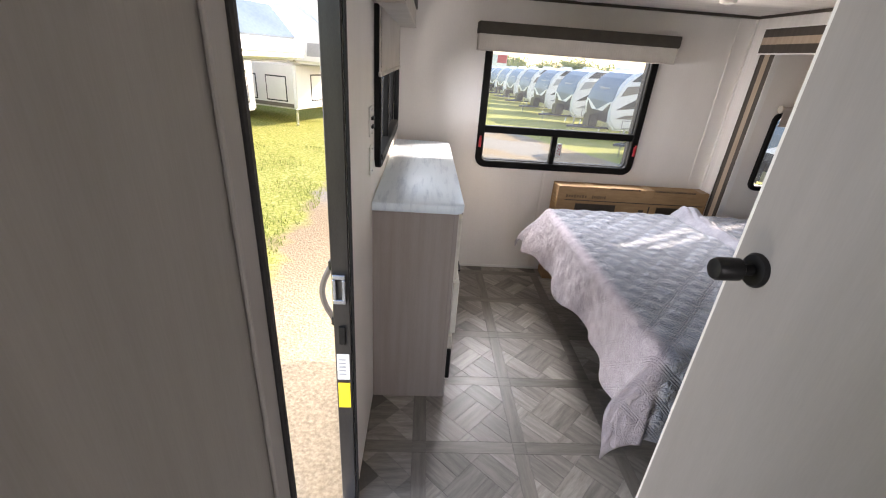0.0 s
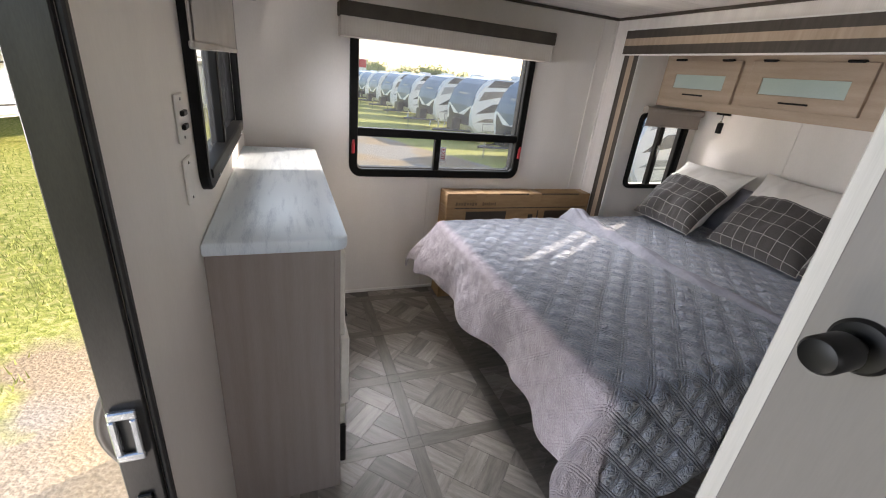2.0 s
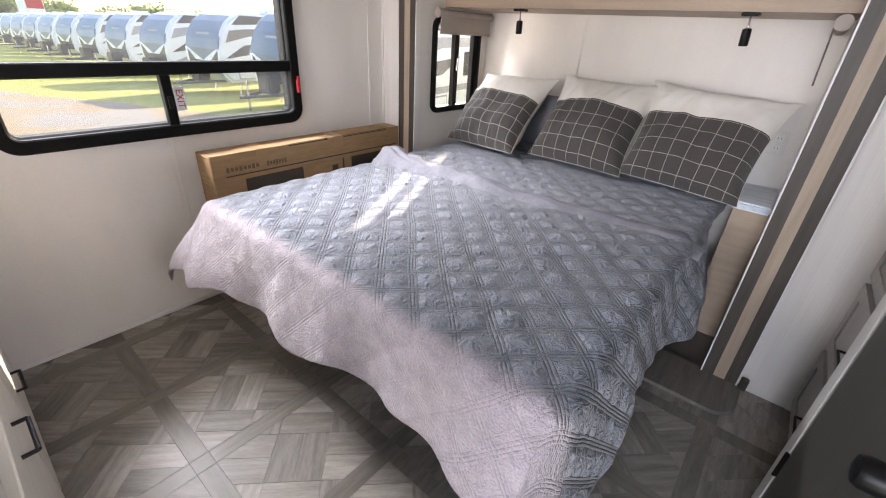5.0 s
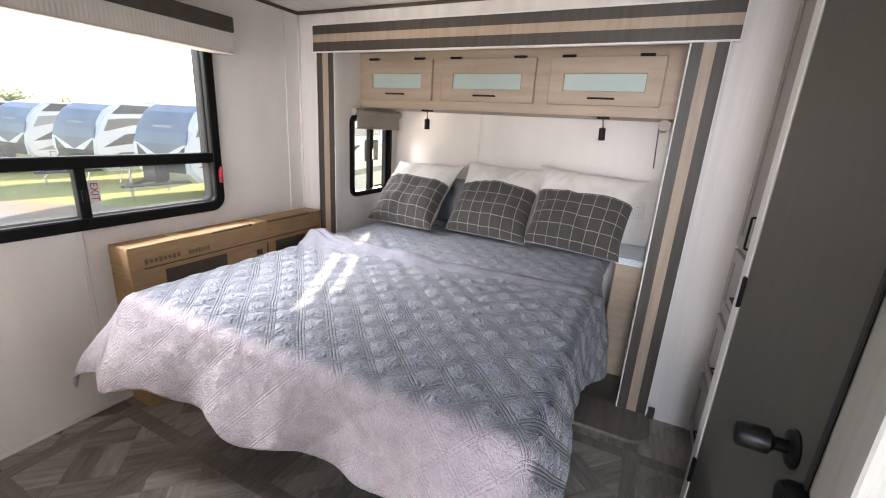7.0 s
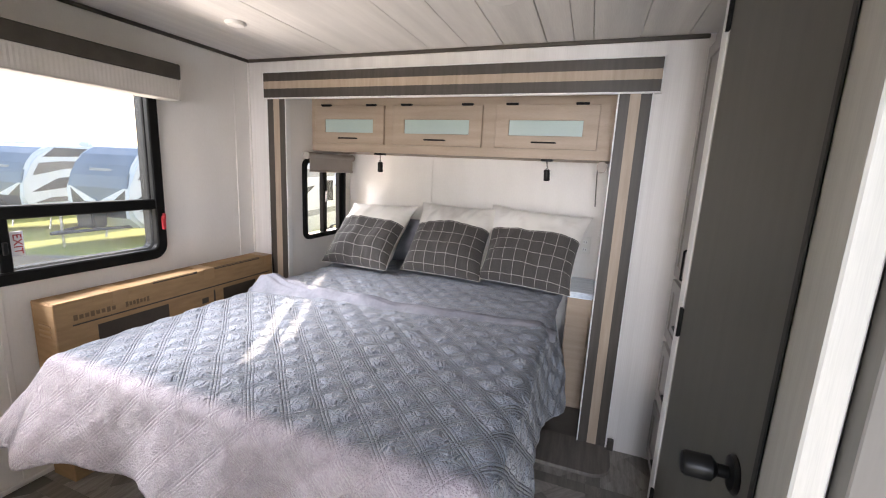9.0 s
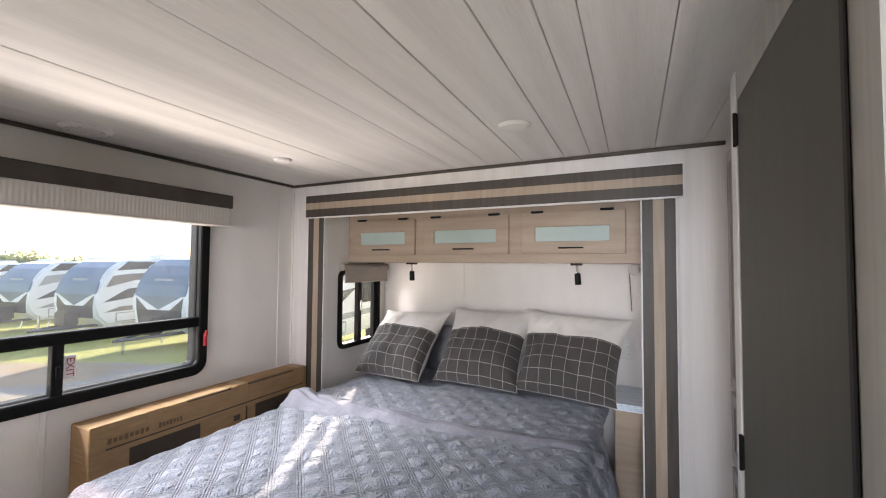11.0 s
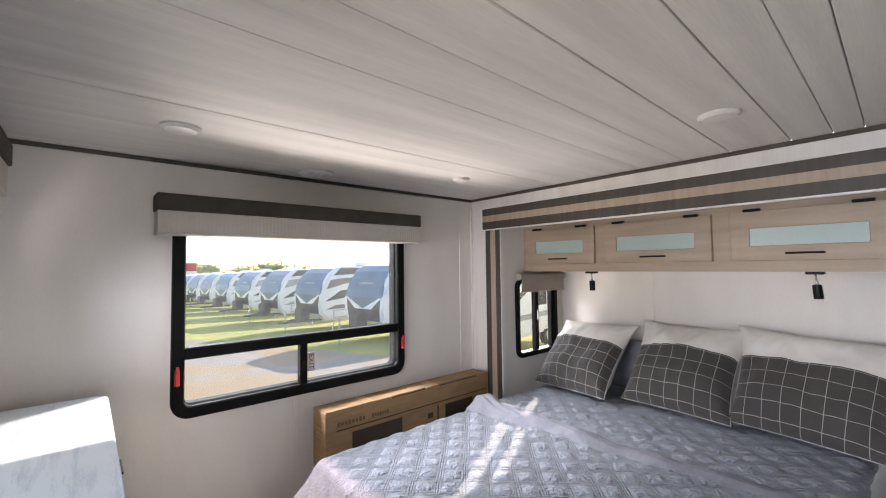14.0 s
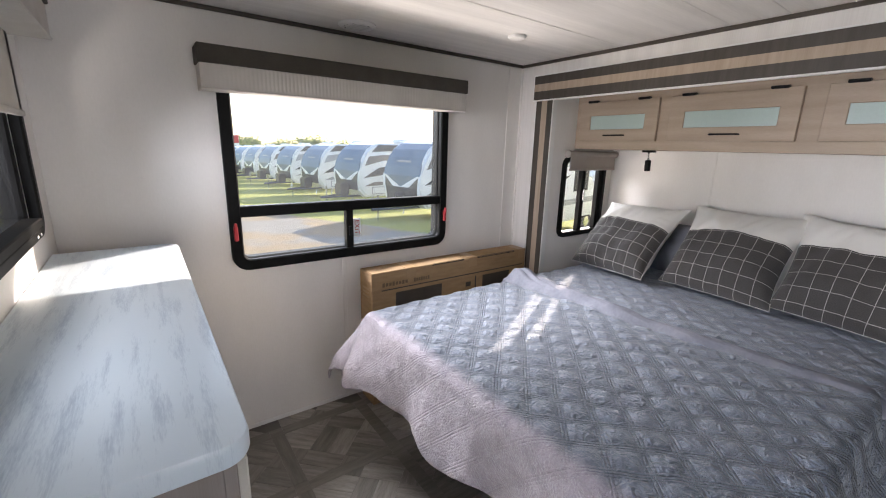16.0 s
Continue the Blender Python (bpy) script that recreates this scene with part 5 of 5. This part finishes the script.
def trailer(name, label, nose, heading, cap, band, length=7.2, low=None):
    """A parked travel trailer. nose: middle of its front on the ground; heading: the way it faces."""
    e = thing(name, 0, 0, 0, label, "travel trailer", "parked trailers")
    prof = [(0.42, 0.50), (0.06, 0.85), (0.0, 1.32), (0.02, 1.78), (0.10, 2.15), (0.26, 2.5), (0.52, 2.82), (0.88, 3.05), (1.35, 3.17), (length, 3.2), (length, 0.5)]
    W = 1.18
    bm = bmesh.new()
    lo, hi = [bm.verts.new((-W, y, z)) for y, z in prof], [bm.verts.new((W, y, z)) for y, z in prof]
    bm.faces.new(lo)
    bm.faces.new(hi[::-1])
    for k in range(len(prof)):
        bm.faces.new((lo[k], lo[(k + 1) % len(prof)], hi[(k + 1) % len(prof)], hi[k]))
    bmesh.ops.bevel(bm, geom=[g for g in bm.edges if abs(g.verts[0].co.x - g.verts[1].co.x) < 0.1], offset=0.10, segments=3, affect="EDGES", clamp_overlap=True)
    body = part("body", bm, RVWHITE, e, smooth=35)

    def strip(rng, x0, x1, out, mt, nm, parent=e, x0b=None, x1b=None):
        b2 = bmesh.new()
        n = len(rng)
        vs = []
        for q, k in enumerate(rng):
            y, z = prof[k]
            t = q / max(n - 1, 1)
            a = x0 if x0b is None else x0 + (x0b - x0) * t
            c = x1 if x1b is None else x1 + (x1b - x1) * t
            vs.append((b2.verts.new((a, y - out, z + out * 0.5)), b2.verts.new((c, y - out, z + out * 0.5)), b2.verts.new((a, y + 0.05, z - 0.03)), b2.verts.new((c, y + 0.05, z - 0.03))))
        for a, c in zip(vs, vs[1:]):
            b2.faces.new((a[0], a[1], c[1], c[0]))
            b2.faces.new((a[0], c[0], c[2], a[2]))
            b2.faces.new((a[1], a[3], c[3], c[1]))
        b2.faces.new((vs[0][0], vs[0][2], vs[0][3], vs[0][1]))
        b2.faces.new((vs[-1][0], vs[-1][1], vs[-1][3], vs[-1][2]))
        return part(nm, b2, mt, parent)

    strip((3, 4, 5, 6, 7), -1.12, 1.12, 0.012, cap, "front_cap", x0b=-1.0, x1b=1.0)
    strip((1, 2, 3), -0.95, 0.95, 0.010, low or RVDARK, "front_panel", x0b=-1.04, x1b=1.04)
    strip((2, 3), -0.03, 0.03, 0.016, cap, "cap_point", x0b=-0.98, x1b=0.98)
    strip((2, 3), -0.50, 0.01, 0.020, RVWHITE, "chevron", x0b=-1.09, x1b=-0.98)
    strip((2, 3), -0.01, 0.50, 0.020, RVWHITE, "chevron", x0b=0.98, x1b=1.09)
    (y4, z4), (y5, z5) = prof[4], prof[5]
    em = solid((-0.42, y4 + (y5 - y4) * 0.55 - 0.03, z4 + (z5 - z4) * 0.55 - 0.045, 0.42, y4 + (y5 - y4) * 0.55 + 0.05, z4 + (z5 - z4) * 0.55 + 0.045), bevel=0.01)
    part("emblem", em, RVGREY, e)
    for s in (-1, 1):
        def side(nm, pts, mt, o=0.012):
            b2 = bmesh.new()
            u = [b2.verts.new((s * (W + o), y, z)) for y, z in pts]
            w = [b2.verts.new((s * (W - 0.02), y, z)) for y, z in pts]
            b2.faces.new(u)
            for k in range(len(pts)):
                b2.faces.new((u[k], u[(k + 1) % len(pts)], w[(k + 1) % len(pts)], w[k]))
            return part(nm, b2, mt, e)
        side("stripe", [(0.75, 2.72), (length - 0.2, 2.98), (length - 0.2, 3.1), (1.2, 3.08)], RVDARK)
        side("stripe", [(0.35, 2.05), (1.5, 2.3), (length - 0.4, 2.42), (length - 0.4, 2.62), (1.4, 2.58), (0.6, 2.5)], band)
        side("stripe", [(0.25, 1.45), (1.2, 1.95), (2.6, 2.05), (1.6, 1.6)], RVDARK)
        side("stripe", [(0.3, 1.05), (length - 0.3, 1.12), (length - 0.3, 1.3), (0.9, 1.24)], band)
        dr = side("baggage_door", [(0.75, 0.62), (1.9, 0.62), (1.9, 1.0), (0.75, 1.0)], RVGREY, 0.014)
        side("baggage_panel", [(0.79, 0.66), (1.86, 0.66), (1.86, 0.96), (0.79, 0.96)], RVWHITE, 0.02)
        side("window", [(2.9, 1.5), (3.9, 1.5), (3.9, 2.2), (2.9, 2.2)], BLACKFRAME, 0.02)
        side("window", [(5.0, 1.6), (6.2, 1.6), (6.2, 2.2), (5.0, 2.2)], BLACKFRAME, 0.02)
        for y in (length * 0.58, length * 0.58 + 0.85):
            wh = part("wheel", lathe([(0.34, -0.1), (0.36, -0.05), (0.36, 0.05), (0.34, 0.1)], (s * 1.02, y, 0.36), (1, 0, 0), 20), TYRE, e, smooth=40)
            part("rim", lathe([(0.2, 0), (0.19, 0.11), (0.08, 0.125)], (s * 1.02, y, 0.36), (s, 0, 0), 14), CHROME, wh, smooth=40)
        part("stabilizer_jack", rod((s * 0.9, 0.9, 0.0), (s * 0.9, 1.0, 0.52), 0.035, n=8), CHROME, e)
    part("tongue", merge(rod((-0.8, 0.6, 0.55), (0, -1.45, 0.5), 0.05, n=8), rod((0.8, 0.6, 0.55), (0, -1.45, 0.5), 0.05, n=8)), RVDARK, e)
    part("tongue_jack", merge(rod((0, -1.15, 0.0), (0, -1.15, 1.05), 0.04, n=10), solid((-0.12, -1.27, 0.0, 0.12, -1.03, 0.03))), CHROME, e)
    part("propane_cover", solid((-0.32, -0.5, 0.55, 0.32, 0.0, 1.15), bevel=0.06, segs=2), RVDARK, e)
    part("roof_unit", solid((-0.35, 3.2, 3.15, 0.35, 4.1, 3.42), bevel=0.08, segs=2), RVWHITE, e)
    hx, hy = heading
    e.matrix_basis = Matrix.Translation((nose[0], nose[1], GZ)) @ Euler((0, 0, math.atan2(hx, -hy))).to_matrix().to_4x4()
    return e


caps = [(RVBLUE, RVTAUPE, "white trailer with blue-grey front cap and striped sides"), (RVBLUE, RVGREY, "white trailer with blue-grey front cap and grey stripes")]
first = [trailer("travel_trailer", lab, (0, 0), (0, -1), c, b) for c, b, lab in caps]
HEAD = Vector((-0.985, -0.17)).normalized()
turn = math.atan2(HEAD.x, -HEAD.y)
row = [(k, (8.35 - 0.1 * k, 15.7 + 5.4 * k)) for k in range(-1, 12)]
kinds = [1, 0, 0, 1, 1, 0, 1, 1, 0, 1, 0, 1, 0]
used = set()
for (k, (x, y)), kd in zip(row, kinds):
    m = Matrix.Translation((x, y, lot(x, y))) @ Euler((0, 0, turn)).to_matrix().to_4x4()
    if kd in used:
        copy_thing(first[kd], m)
    else:
        first[kd].matrix_basis = m
        used.add(kd)


def fifth_wheel(nose, heading):
    """A fifth-wheel trailer: a low front box on two legs under a raised, overhanging nose."""
    e = thing("fifth_wheel_trailer", 0, 0, 0, "large white fifth-wheel trailer with grey swoosh parked on grass", "travel trailer", "parked fifth wheels")
    W, L = 1.25, 9.0
    low = [(0.0, 0.62), (0.0, 2.05), (L, 2.05), (L, 0.62)]
    high = [(0.0, 2.06), (-1.55, 2.06), (-1.9, 2.2), (-1.75, 2.62), (-1.0, 3.35), (-0.3, 3.75), (L, 3.85), (L, 2.06)]

    def hull(prof, w, bev):
        bm = bmesh.new()
        a, c = [bm.verts.new((-w, y, z)) for y, z in prof], [bm.verts.new((w, y, z)) for y, z in prof]
        bm.faces.new(a)
        bm.faces.new(c[::-1])
        for k in range(len(prof)):
            q = (k + 1) % len(prof)
            bm.faces.new((a[k], a[q], c[q], c[k]))
        bmesh.ops.recalc_face_normals(bm, faces=bm.faces[:])
        bmesh.ops.bevel(bm, geom=bm.edges[:], offset=bev, segments=3, affect="EDGES", clamp_overlap=True)
        return bm

    part("lower_body", hull(low, W, 0.07), RVWHITE, e, smooth=35)
    part("upper_body", hull(high, W + 0.02, 0.10), RVWHITE, e, smooth=35)
    dr = part("baggage_door", solid((-0.45, -0.012, 0.85, 0.95, 0.02, 1.72), bevel=0.01), RVDARK, e)
    part("door_panel", solid((-0.41, -0.02, 0.89, 0.91, 0.02, 1.68), bevel=0.008), RVWHITE, dr)
    part("belly_panel", solid((-1.0, -1.5, 2.03, 1.0, -0.1, 2.07)), RVGREY, e)

    def flank(nm, pts, mt, o=0.03):
        for sg in (-1, 1):
            b2 = bmesh.new()
            u = [b2.verts.new((sg * (W + o), y, z)) for y, z in pts]
            v = [b2.verts.new((sg * (W - 0.02), y, z)) for y, z in pts]
            b2.faces.new(u)
            for k in range(len(pts)):
                q = (k + 1) % len(pts)
                b2.faces.new((u[k], u[q], v[q], v[k]))
            part(nm, b2, mt, e)

    flank("nose_vent", [(-1.15, 2.3), (-0.55, 2.3), (-0.6, 2.68), (-1.25, 2.68)], RVGREY)
    flank("swoosh", [(-0.1, 2.12), (0.35, 2.5), (1.3, 3.0), (2.8, 3.2), (4.2, 3.2), (2.4, 2.95), (1.2, 2.6), (0.3, 2.1)], RVTAUPE)
    flank("swoosh", [(0.2, 2.1), (1.5, 2.35), (3.5, 2.4), (1.6, 2.2)], RVDARK)
    flank("compartment_door", [(0.35, 0.85), (1.2, 0.85), (1.2, 1.65), (0.35, 1.65)], RVDARK, 0.012)
    flank("door_panel", [(0.39, 0.89), (1.16, 0.89), (1.16, 1.61), (0.39, 1.61)], RVWHITE, 0.02)
    flank("compartment_door", [(1.6, 0.85), (2.9, 0.85), (2.9, 1.65), (1.6, 1.65)], RVDARK, 0.012)
    flank("door_panel", [(1.64, 0.89), (2.86, 0.89), (2.86, 1.61), (1.64, 1.61)], RVWHITE, 0.02)
    flank("window", [(1.1, 2.75), (2.1, 2.75), (2.1, 3.4), (1.1, 3.4)], BLACKFRAME, 0.04)
    flank("lower_stripe", [(0.1, 0.68), (8.8, 0.68), (8.8, 0.8), (0.1, 0.8)], RVTAUPE, 0.008)
    part("nose_band", hull([(-1.79, 2.62), (-1.04, 3.35), (-0.97, 3.28), (-1.7, 2.55)], 0.95, 0.01), RVBLUE, e)
    for sg in (-1, 1):
        part("landing_leg", merge(rod((sg * 0.9, 0.3, 0.0), (sg * 0.9, 0.3, 0.66), 0.05, n=10), solid((sg * 0.9 - 0.11, 0.19, 0.0, sg * 0.9 + 0.11, 0.41, 0.025))), CHROME, e)
        for y in (5.4, 6.3):
            wh = part("wheel", lathe([(0.36, -0.1), (0.38, -0.05), (0.38, 0.05), (0.36, 0.1)], (sg * 1.05, y, 0.38), (1, 0, 0), 20), TYRE, e, smooth=40)
            part("rim", lathe([(0.21, 0), (0.2, 0.11), (0.08, 0.125)], (sg * 1.05, y, 0.38), (sg, 0, 0), 14), CHROME, wh, smooth=40)
    e.matrix_basis = Matrix.Translation((nose[0], nose[1], GZ)) @ Euler((0, 0, math.atan2(heading[0], -heading[1]))).to_matrix().to_4x4()
    return e


fw = fifth_wheel((-5.72, 11.75), (0.92, -0.39))
copy_thing(fw, Matrix.Translation((9.4, 5.2, lot(9.4, 5.2))) @ Euler((0, 0, math.atan2(-0.99, 0.12))).to_matrix().to_4x4())
for k in (1, 2):
    copy_thing(fw, Matrix.Translation((-5.72 + 1.65 * k, 11.75 + 3.9 * k, lot(-5.72 + 1.65 * k, 11.75 + 3.9 * k))) @ Euler((0, 0, math.atan2(0.92, 0.39))).to_matrix().to_4x4())

rnd = random.Random(4)


def tree(x, y, h, seed):
    """Trunk with limbs and a crown of many small leaf clumps."""
    rr = random.Random(seed)
    z = lot(x, y)
    e = thing("tree", x, y, z, "green leafy tree on the far edge of the lot", "tree", "far trees")
    tr = rod((x, y, z), (x, y, z + h * 0.5), h * 0.03, h * 0.018, 8)
    tips = []
    for k in range(12):
        a = rr.uniform(0, 6.28)
        q = Vector((x + math.cos(a) * h * 0.28, y + math.sin(a) * h * 0.28, z + h * rr.uniform(0.5, 0.85)))
        rod((x, y, z + h * rr.uniform(0.25, 0.48)), q, h * 0.012, h * 0.004, 6, tr)
        tips.append(q)
    part("trunk", tr, BARK, e)
    cr = bmesh.new()
    for k in range(2400):
        c = rr.choice(tips) + Vector((rr.gauss(0, 1), rr.gauss(0, 1), rr.gauss(0, 0.8))) * h * 0.13
        s = h * rr.uniform(0.02, 0.045)
        q = Euler((rr.uniform(0, 6), rr.uniform(0, 6), rr.uniform(0, 6))).to_matrix()
        v = [cr.verts.new(c + q @ Vector(p) * s) for p in ((-1, -0.5, 0), (0.2, -0.8, 0.2), (1, 0.1, 0), (0.1, 0.8, 0.25))]
        cr.faces.new(v)
    part("crown", cr, LEAF, e, recalc=False)


for k in range(26):
    tree(-6 + k * 3.6 + rnd.uniform(-1.5, 1.5), 104 + rnd.uniform(-6, 10) - k * 0.6, rnd.uniform(4.6, 6.8), 50 + k)

sg = thing("roadside_sign", 14.3, 92, lot(14.3, 92), "red and white sign board on two posts beyond the trailers", "sign")
part("panel", solid((12.9, 91.9, 0.6, 15.9, 92.05, 2.9), bevel=0.03), RVWHITE, sg)
part("red_field", solid((13.9, 91.87, 1.3, 15.85, 91.895, 2.8)), RED, sg)
for x in (13.3, 15.5):
    part("post", rod((x, 92.2, lot(x, 92.2)), (x, 92.2, 2.5), 0.12, n=10), CHROME, sg)

# grass blades beside the entrance
bm = bmesh.new()
verts, faces = [], []
for k in range(26000):
    x = -1.9 - 7.5 * rnd.random() ** 1.5
    y = 0.6 + 11 * rnd.random()
    if noise.noise(Vector((x * 0.9, y * 0.9, 2))) + 0.35 < rnd.random() * 0.75 or x > -2.1 + 0.4 * noise.noise(Vector((0, y * 1.4, 4))):
        continue
    h, a = rnd.uniform(0.03, 0.085), rnd.uniform(0, 6.28)
    w = 0.007
    i = len(verts)
    z = lot(x, y)
    verts += [(x - w * math.cos(a), y - w * math.sin(a), z), (x + w * math.cos(a), y + w * math.sin(a), z), (x + rnd.uniform(-0.035, 0.035), y + rnd.uniform(-0.035, 0.035), z + h)]
    faces.append((i, i + 1, i + 2))
bm.free()
me = bpy.data.meshes.new("grass")
me.from_pydata(verts, [], faces)
me.materials.append(BLADE)
tagged(new("grass", me), "short sunlit yellow-green grass beside the trailer", "grass", "", "stuff")

# ---- floor: parquet-look panels ----
floor = structure("floor", solid((XL, -1.7, -0.05, XR, YF, -0.004)), SUBFLOOR, "grey parquet-look vinyl floor with diagonal basket panels", "floor")
PX, PY, GX, GY = 0.2435 - 0.47, 0.715, 0.4695, 0.4345
SW = 0.064
shared = {}


def plank(kind, pts, x, y, rz):
    """One floor piece; alike pieces share a mesh. pts: its outline about its middle."""
    if kind not in shared:
        b = bmesh.new()
        lo, hi = [b.verts.new((px, py, -0.004)) for px, py in pts], [b.verts.new((px, py, -0.0006)) for px, py in pts]
        tp = [b.verts.new((px * (1 - 0.0006 / max(abs(px), 0.01)), py * (1 - 0.0006 / max(abs(py), 0.01)), 0.0)) for px, py in pts]
        b.faces.new(tp)
        for r1, r2 in ((lo, hi), (hi, tp)):
            for k in range(len(pts)):
                b.faces.new((r1[k], r1[(k + 1) % len(pts)], r2[(k + 1) % len(pts)], r2[k]))
        m2 = bpy.data.meshes.new("plank")
        b.to_mesh(m2)
        b.free()
        m2.materials.append(STRIP if kind[0] == "f" else PLANK)
        shared[kind] = m2
    o = new("plank", shared[kind])
    o.location, o.rotation_euler, o.parent = (x, y, 0), (0, 0, rz), floor


def rect(a, b):
    return [(-a / 2, -b / 2), (a / 2, -b / 2), (a / 2, b / 2), (-a / 2, b / 2)]


def clip(poly, x0, y0, x1, y1):
    """A convex outline cut to a rectangle."""
    for ax, lim, sg in ((0, x0, 1), (0, x1, -1), (1, y0, 1), (1, y1, -1)):
        out = []
        for a, b in zip(poly, poly[1:] + poly[:1]):
            da, db = (a[ax] - lim) * sg, (b[ax] - lim) * sg
            if da >= 0:
                out.append(a)
            if da * db < 0:
                t = da / (da - db)
                out.append((a[0] + (b[0] - a[0]) * t, a[1] + (b[1] - a[1]) * t))
        poly = out
        if not poly:
            return poly
    return poly


def basket(iw, ih):
    """Pieces of one diagonal basket panel about its middle: (outline, turn)."""
    out, c, gap = [], 0.190, 0.0004
    k45 = math.sqrt(0.5)
    for a in (-1, 0, 1):
        for b in (-1, 0, 1):
            across = (a + b) % 2
            n = 1 if a and b else 2
            for q in range(n):
                w = c / n
                u0, u1, v0, v1 = -c / 2, c / 2, -c / 2 + q * w, -c / 2 + (q + 1) * w
                if across:
                    u0, u1, v0, v1 = v0, v1, u0, u1
                box = [(u0 + gap, v0 + gap), (u1 - gap, v0 + gap), (u1 - gap, v1 - gap), (u0 + gap, v1 - gap)]
                box = [((a * c + u) * k45 - (b * c + v) * k45, (a * c + u) * k45 + (b * c + v) * k45) for u, v in box]
                box = clip(box, -iw / 2 + gap, -ih / 2 + gap, iw / 2 - gap, ih / 2 - gap)
                if len(box) > 2:
                    out.append((box, math.pi / 4 + (math.pi / 2 if across else 0)))
    return out


iw, ih = GX - SW, GY - SW
cells = basket(iw, ih)
g = 0.0007
rest_v, rest_f, rest_m = [], [], []
for i in range(-1, 5):
    for j in range(-6, 6):
        cx, cy = PX + GX * (i + 0.5), PY + GY * (j + 0.5)
        pieces = [("fx", rect(iw - g, SW - g), cx, cy - GY / 2, 0), ("fy", rect(ih - g, SW - g), cx - GX / 2, cy, math.pi / 2), ("fk", rect(SW - g, SW - g), cx - GX / 2, cy - GY / 2, 0)]
        for n, (poly, turn_) in enumerate(cells):
            mx, my = sum(p[0] for p in poly) / len(poly), sum(p[1] for p in poly) / len(poly)
            ca, sa = math.cos(-turn_), math.sin(-turn_)
            pieces.append(("c%d" % n, [((px - mx) * ca - (py - my) * sa, (px - mx) * sa + (py - my) * ca) for px, py in poly], cx + mx, cy + my, turn_))
        near = (i in (0, 1) and 0 <= j <= 5) or (i in (2, 3) and j == 0)
        for kind_, pts, x, y, rz in pieces:
            if not (XL < x < XR - 0.01 and -1.69 < y < YF - 0.005):
                continue
            if near:
                plank(kind_, pts, x, y, rz)
            else:
                i0, ca, sa = len(rest_v), math.cos(rz), math.sin(rz)
                w = [(x + px * ca - py * sa, y + px * sa + py * ca) for px, py in pts]
                if any(not (XL < p < XR and -1.7 < q < YF) for p, q in w):
                    w = clip(w, XL + 0.001, -1.699, XR - 0.001, YF - 0.001)
                if len(w) < 3:
                    continue
                rest_v += [(p, q, -0.004) for p, q in w] + [(p, q, 0.0) for p, q in w]
                m_ = len(w)
                i0 = len(rest_v) - 2 * m_
                rest_f.append(tuple(range(i0 + m_, i0 + 2 * m_)))
                rest_f += [(i0 + k, i0 + (k + 1) % m_, i0 + m_ + (k + 1) % m_, i0 + m_ + k) for k in range(m_)]
                rest_m += [1 if kind_[0] == "f" else 0] * (m_ + 1)
me = bpy.data.meshes.new("planks")
me.from_pydata(rest_v, [], rest_f)
me.materials.append(PLANK_REST)
me.materials.append(STRIP_REST)
me.polygons.foreach_set("material_index", rest_m)
far_planks = new("planks", me)
far_planks.parent = floor
tagged(far_planks, "", "", "", "stuff")
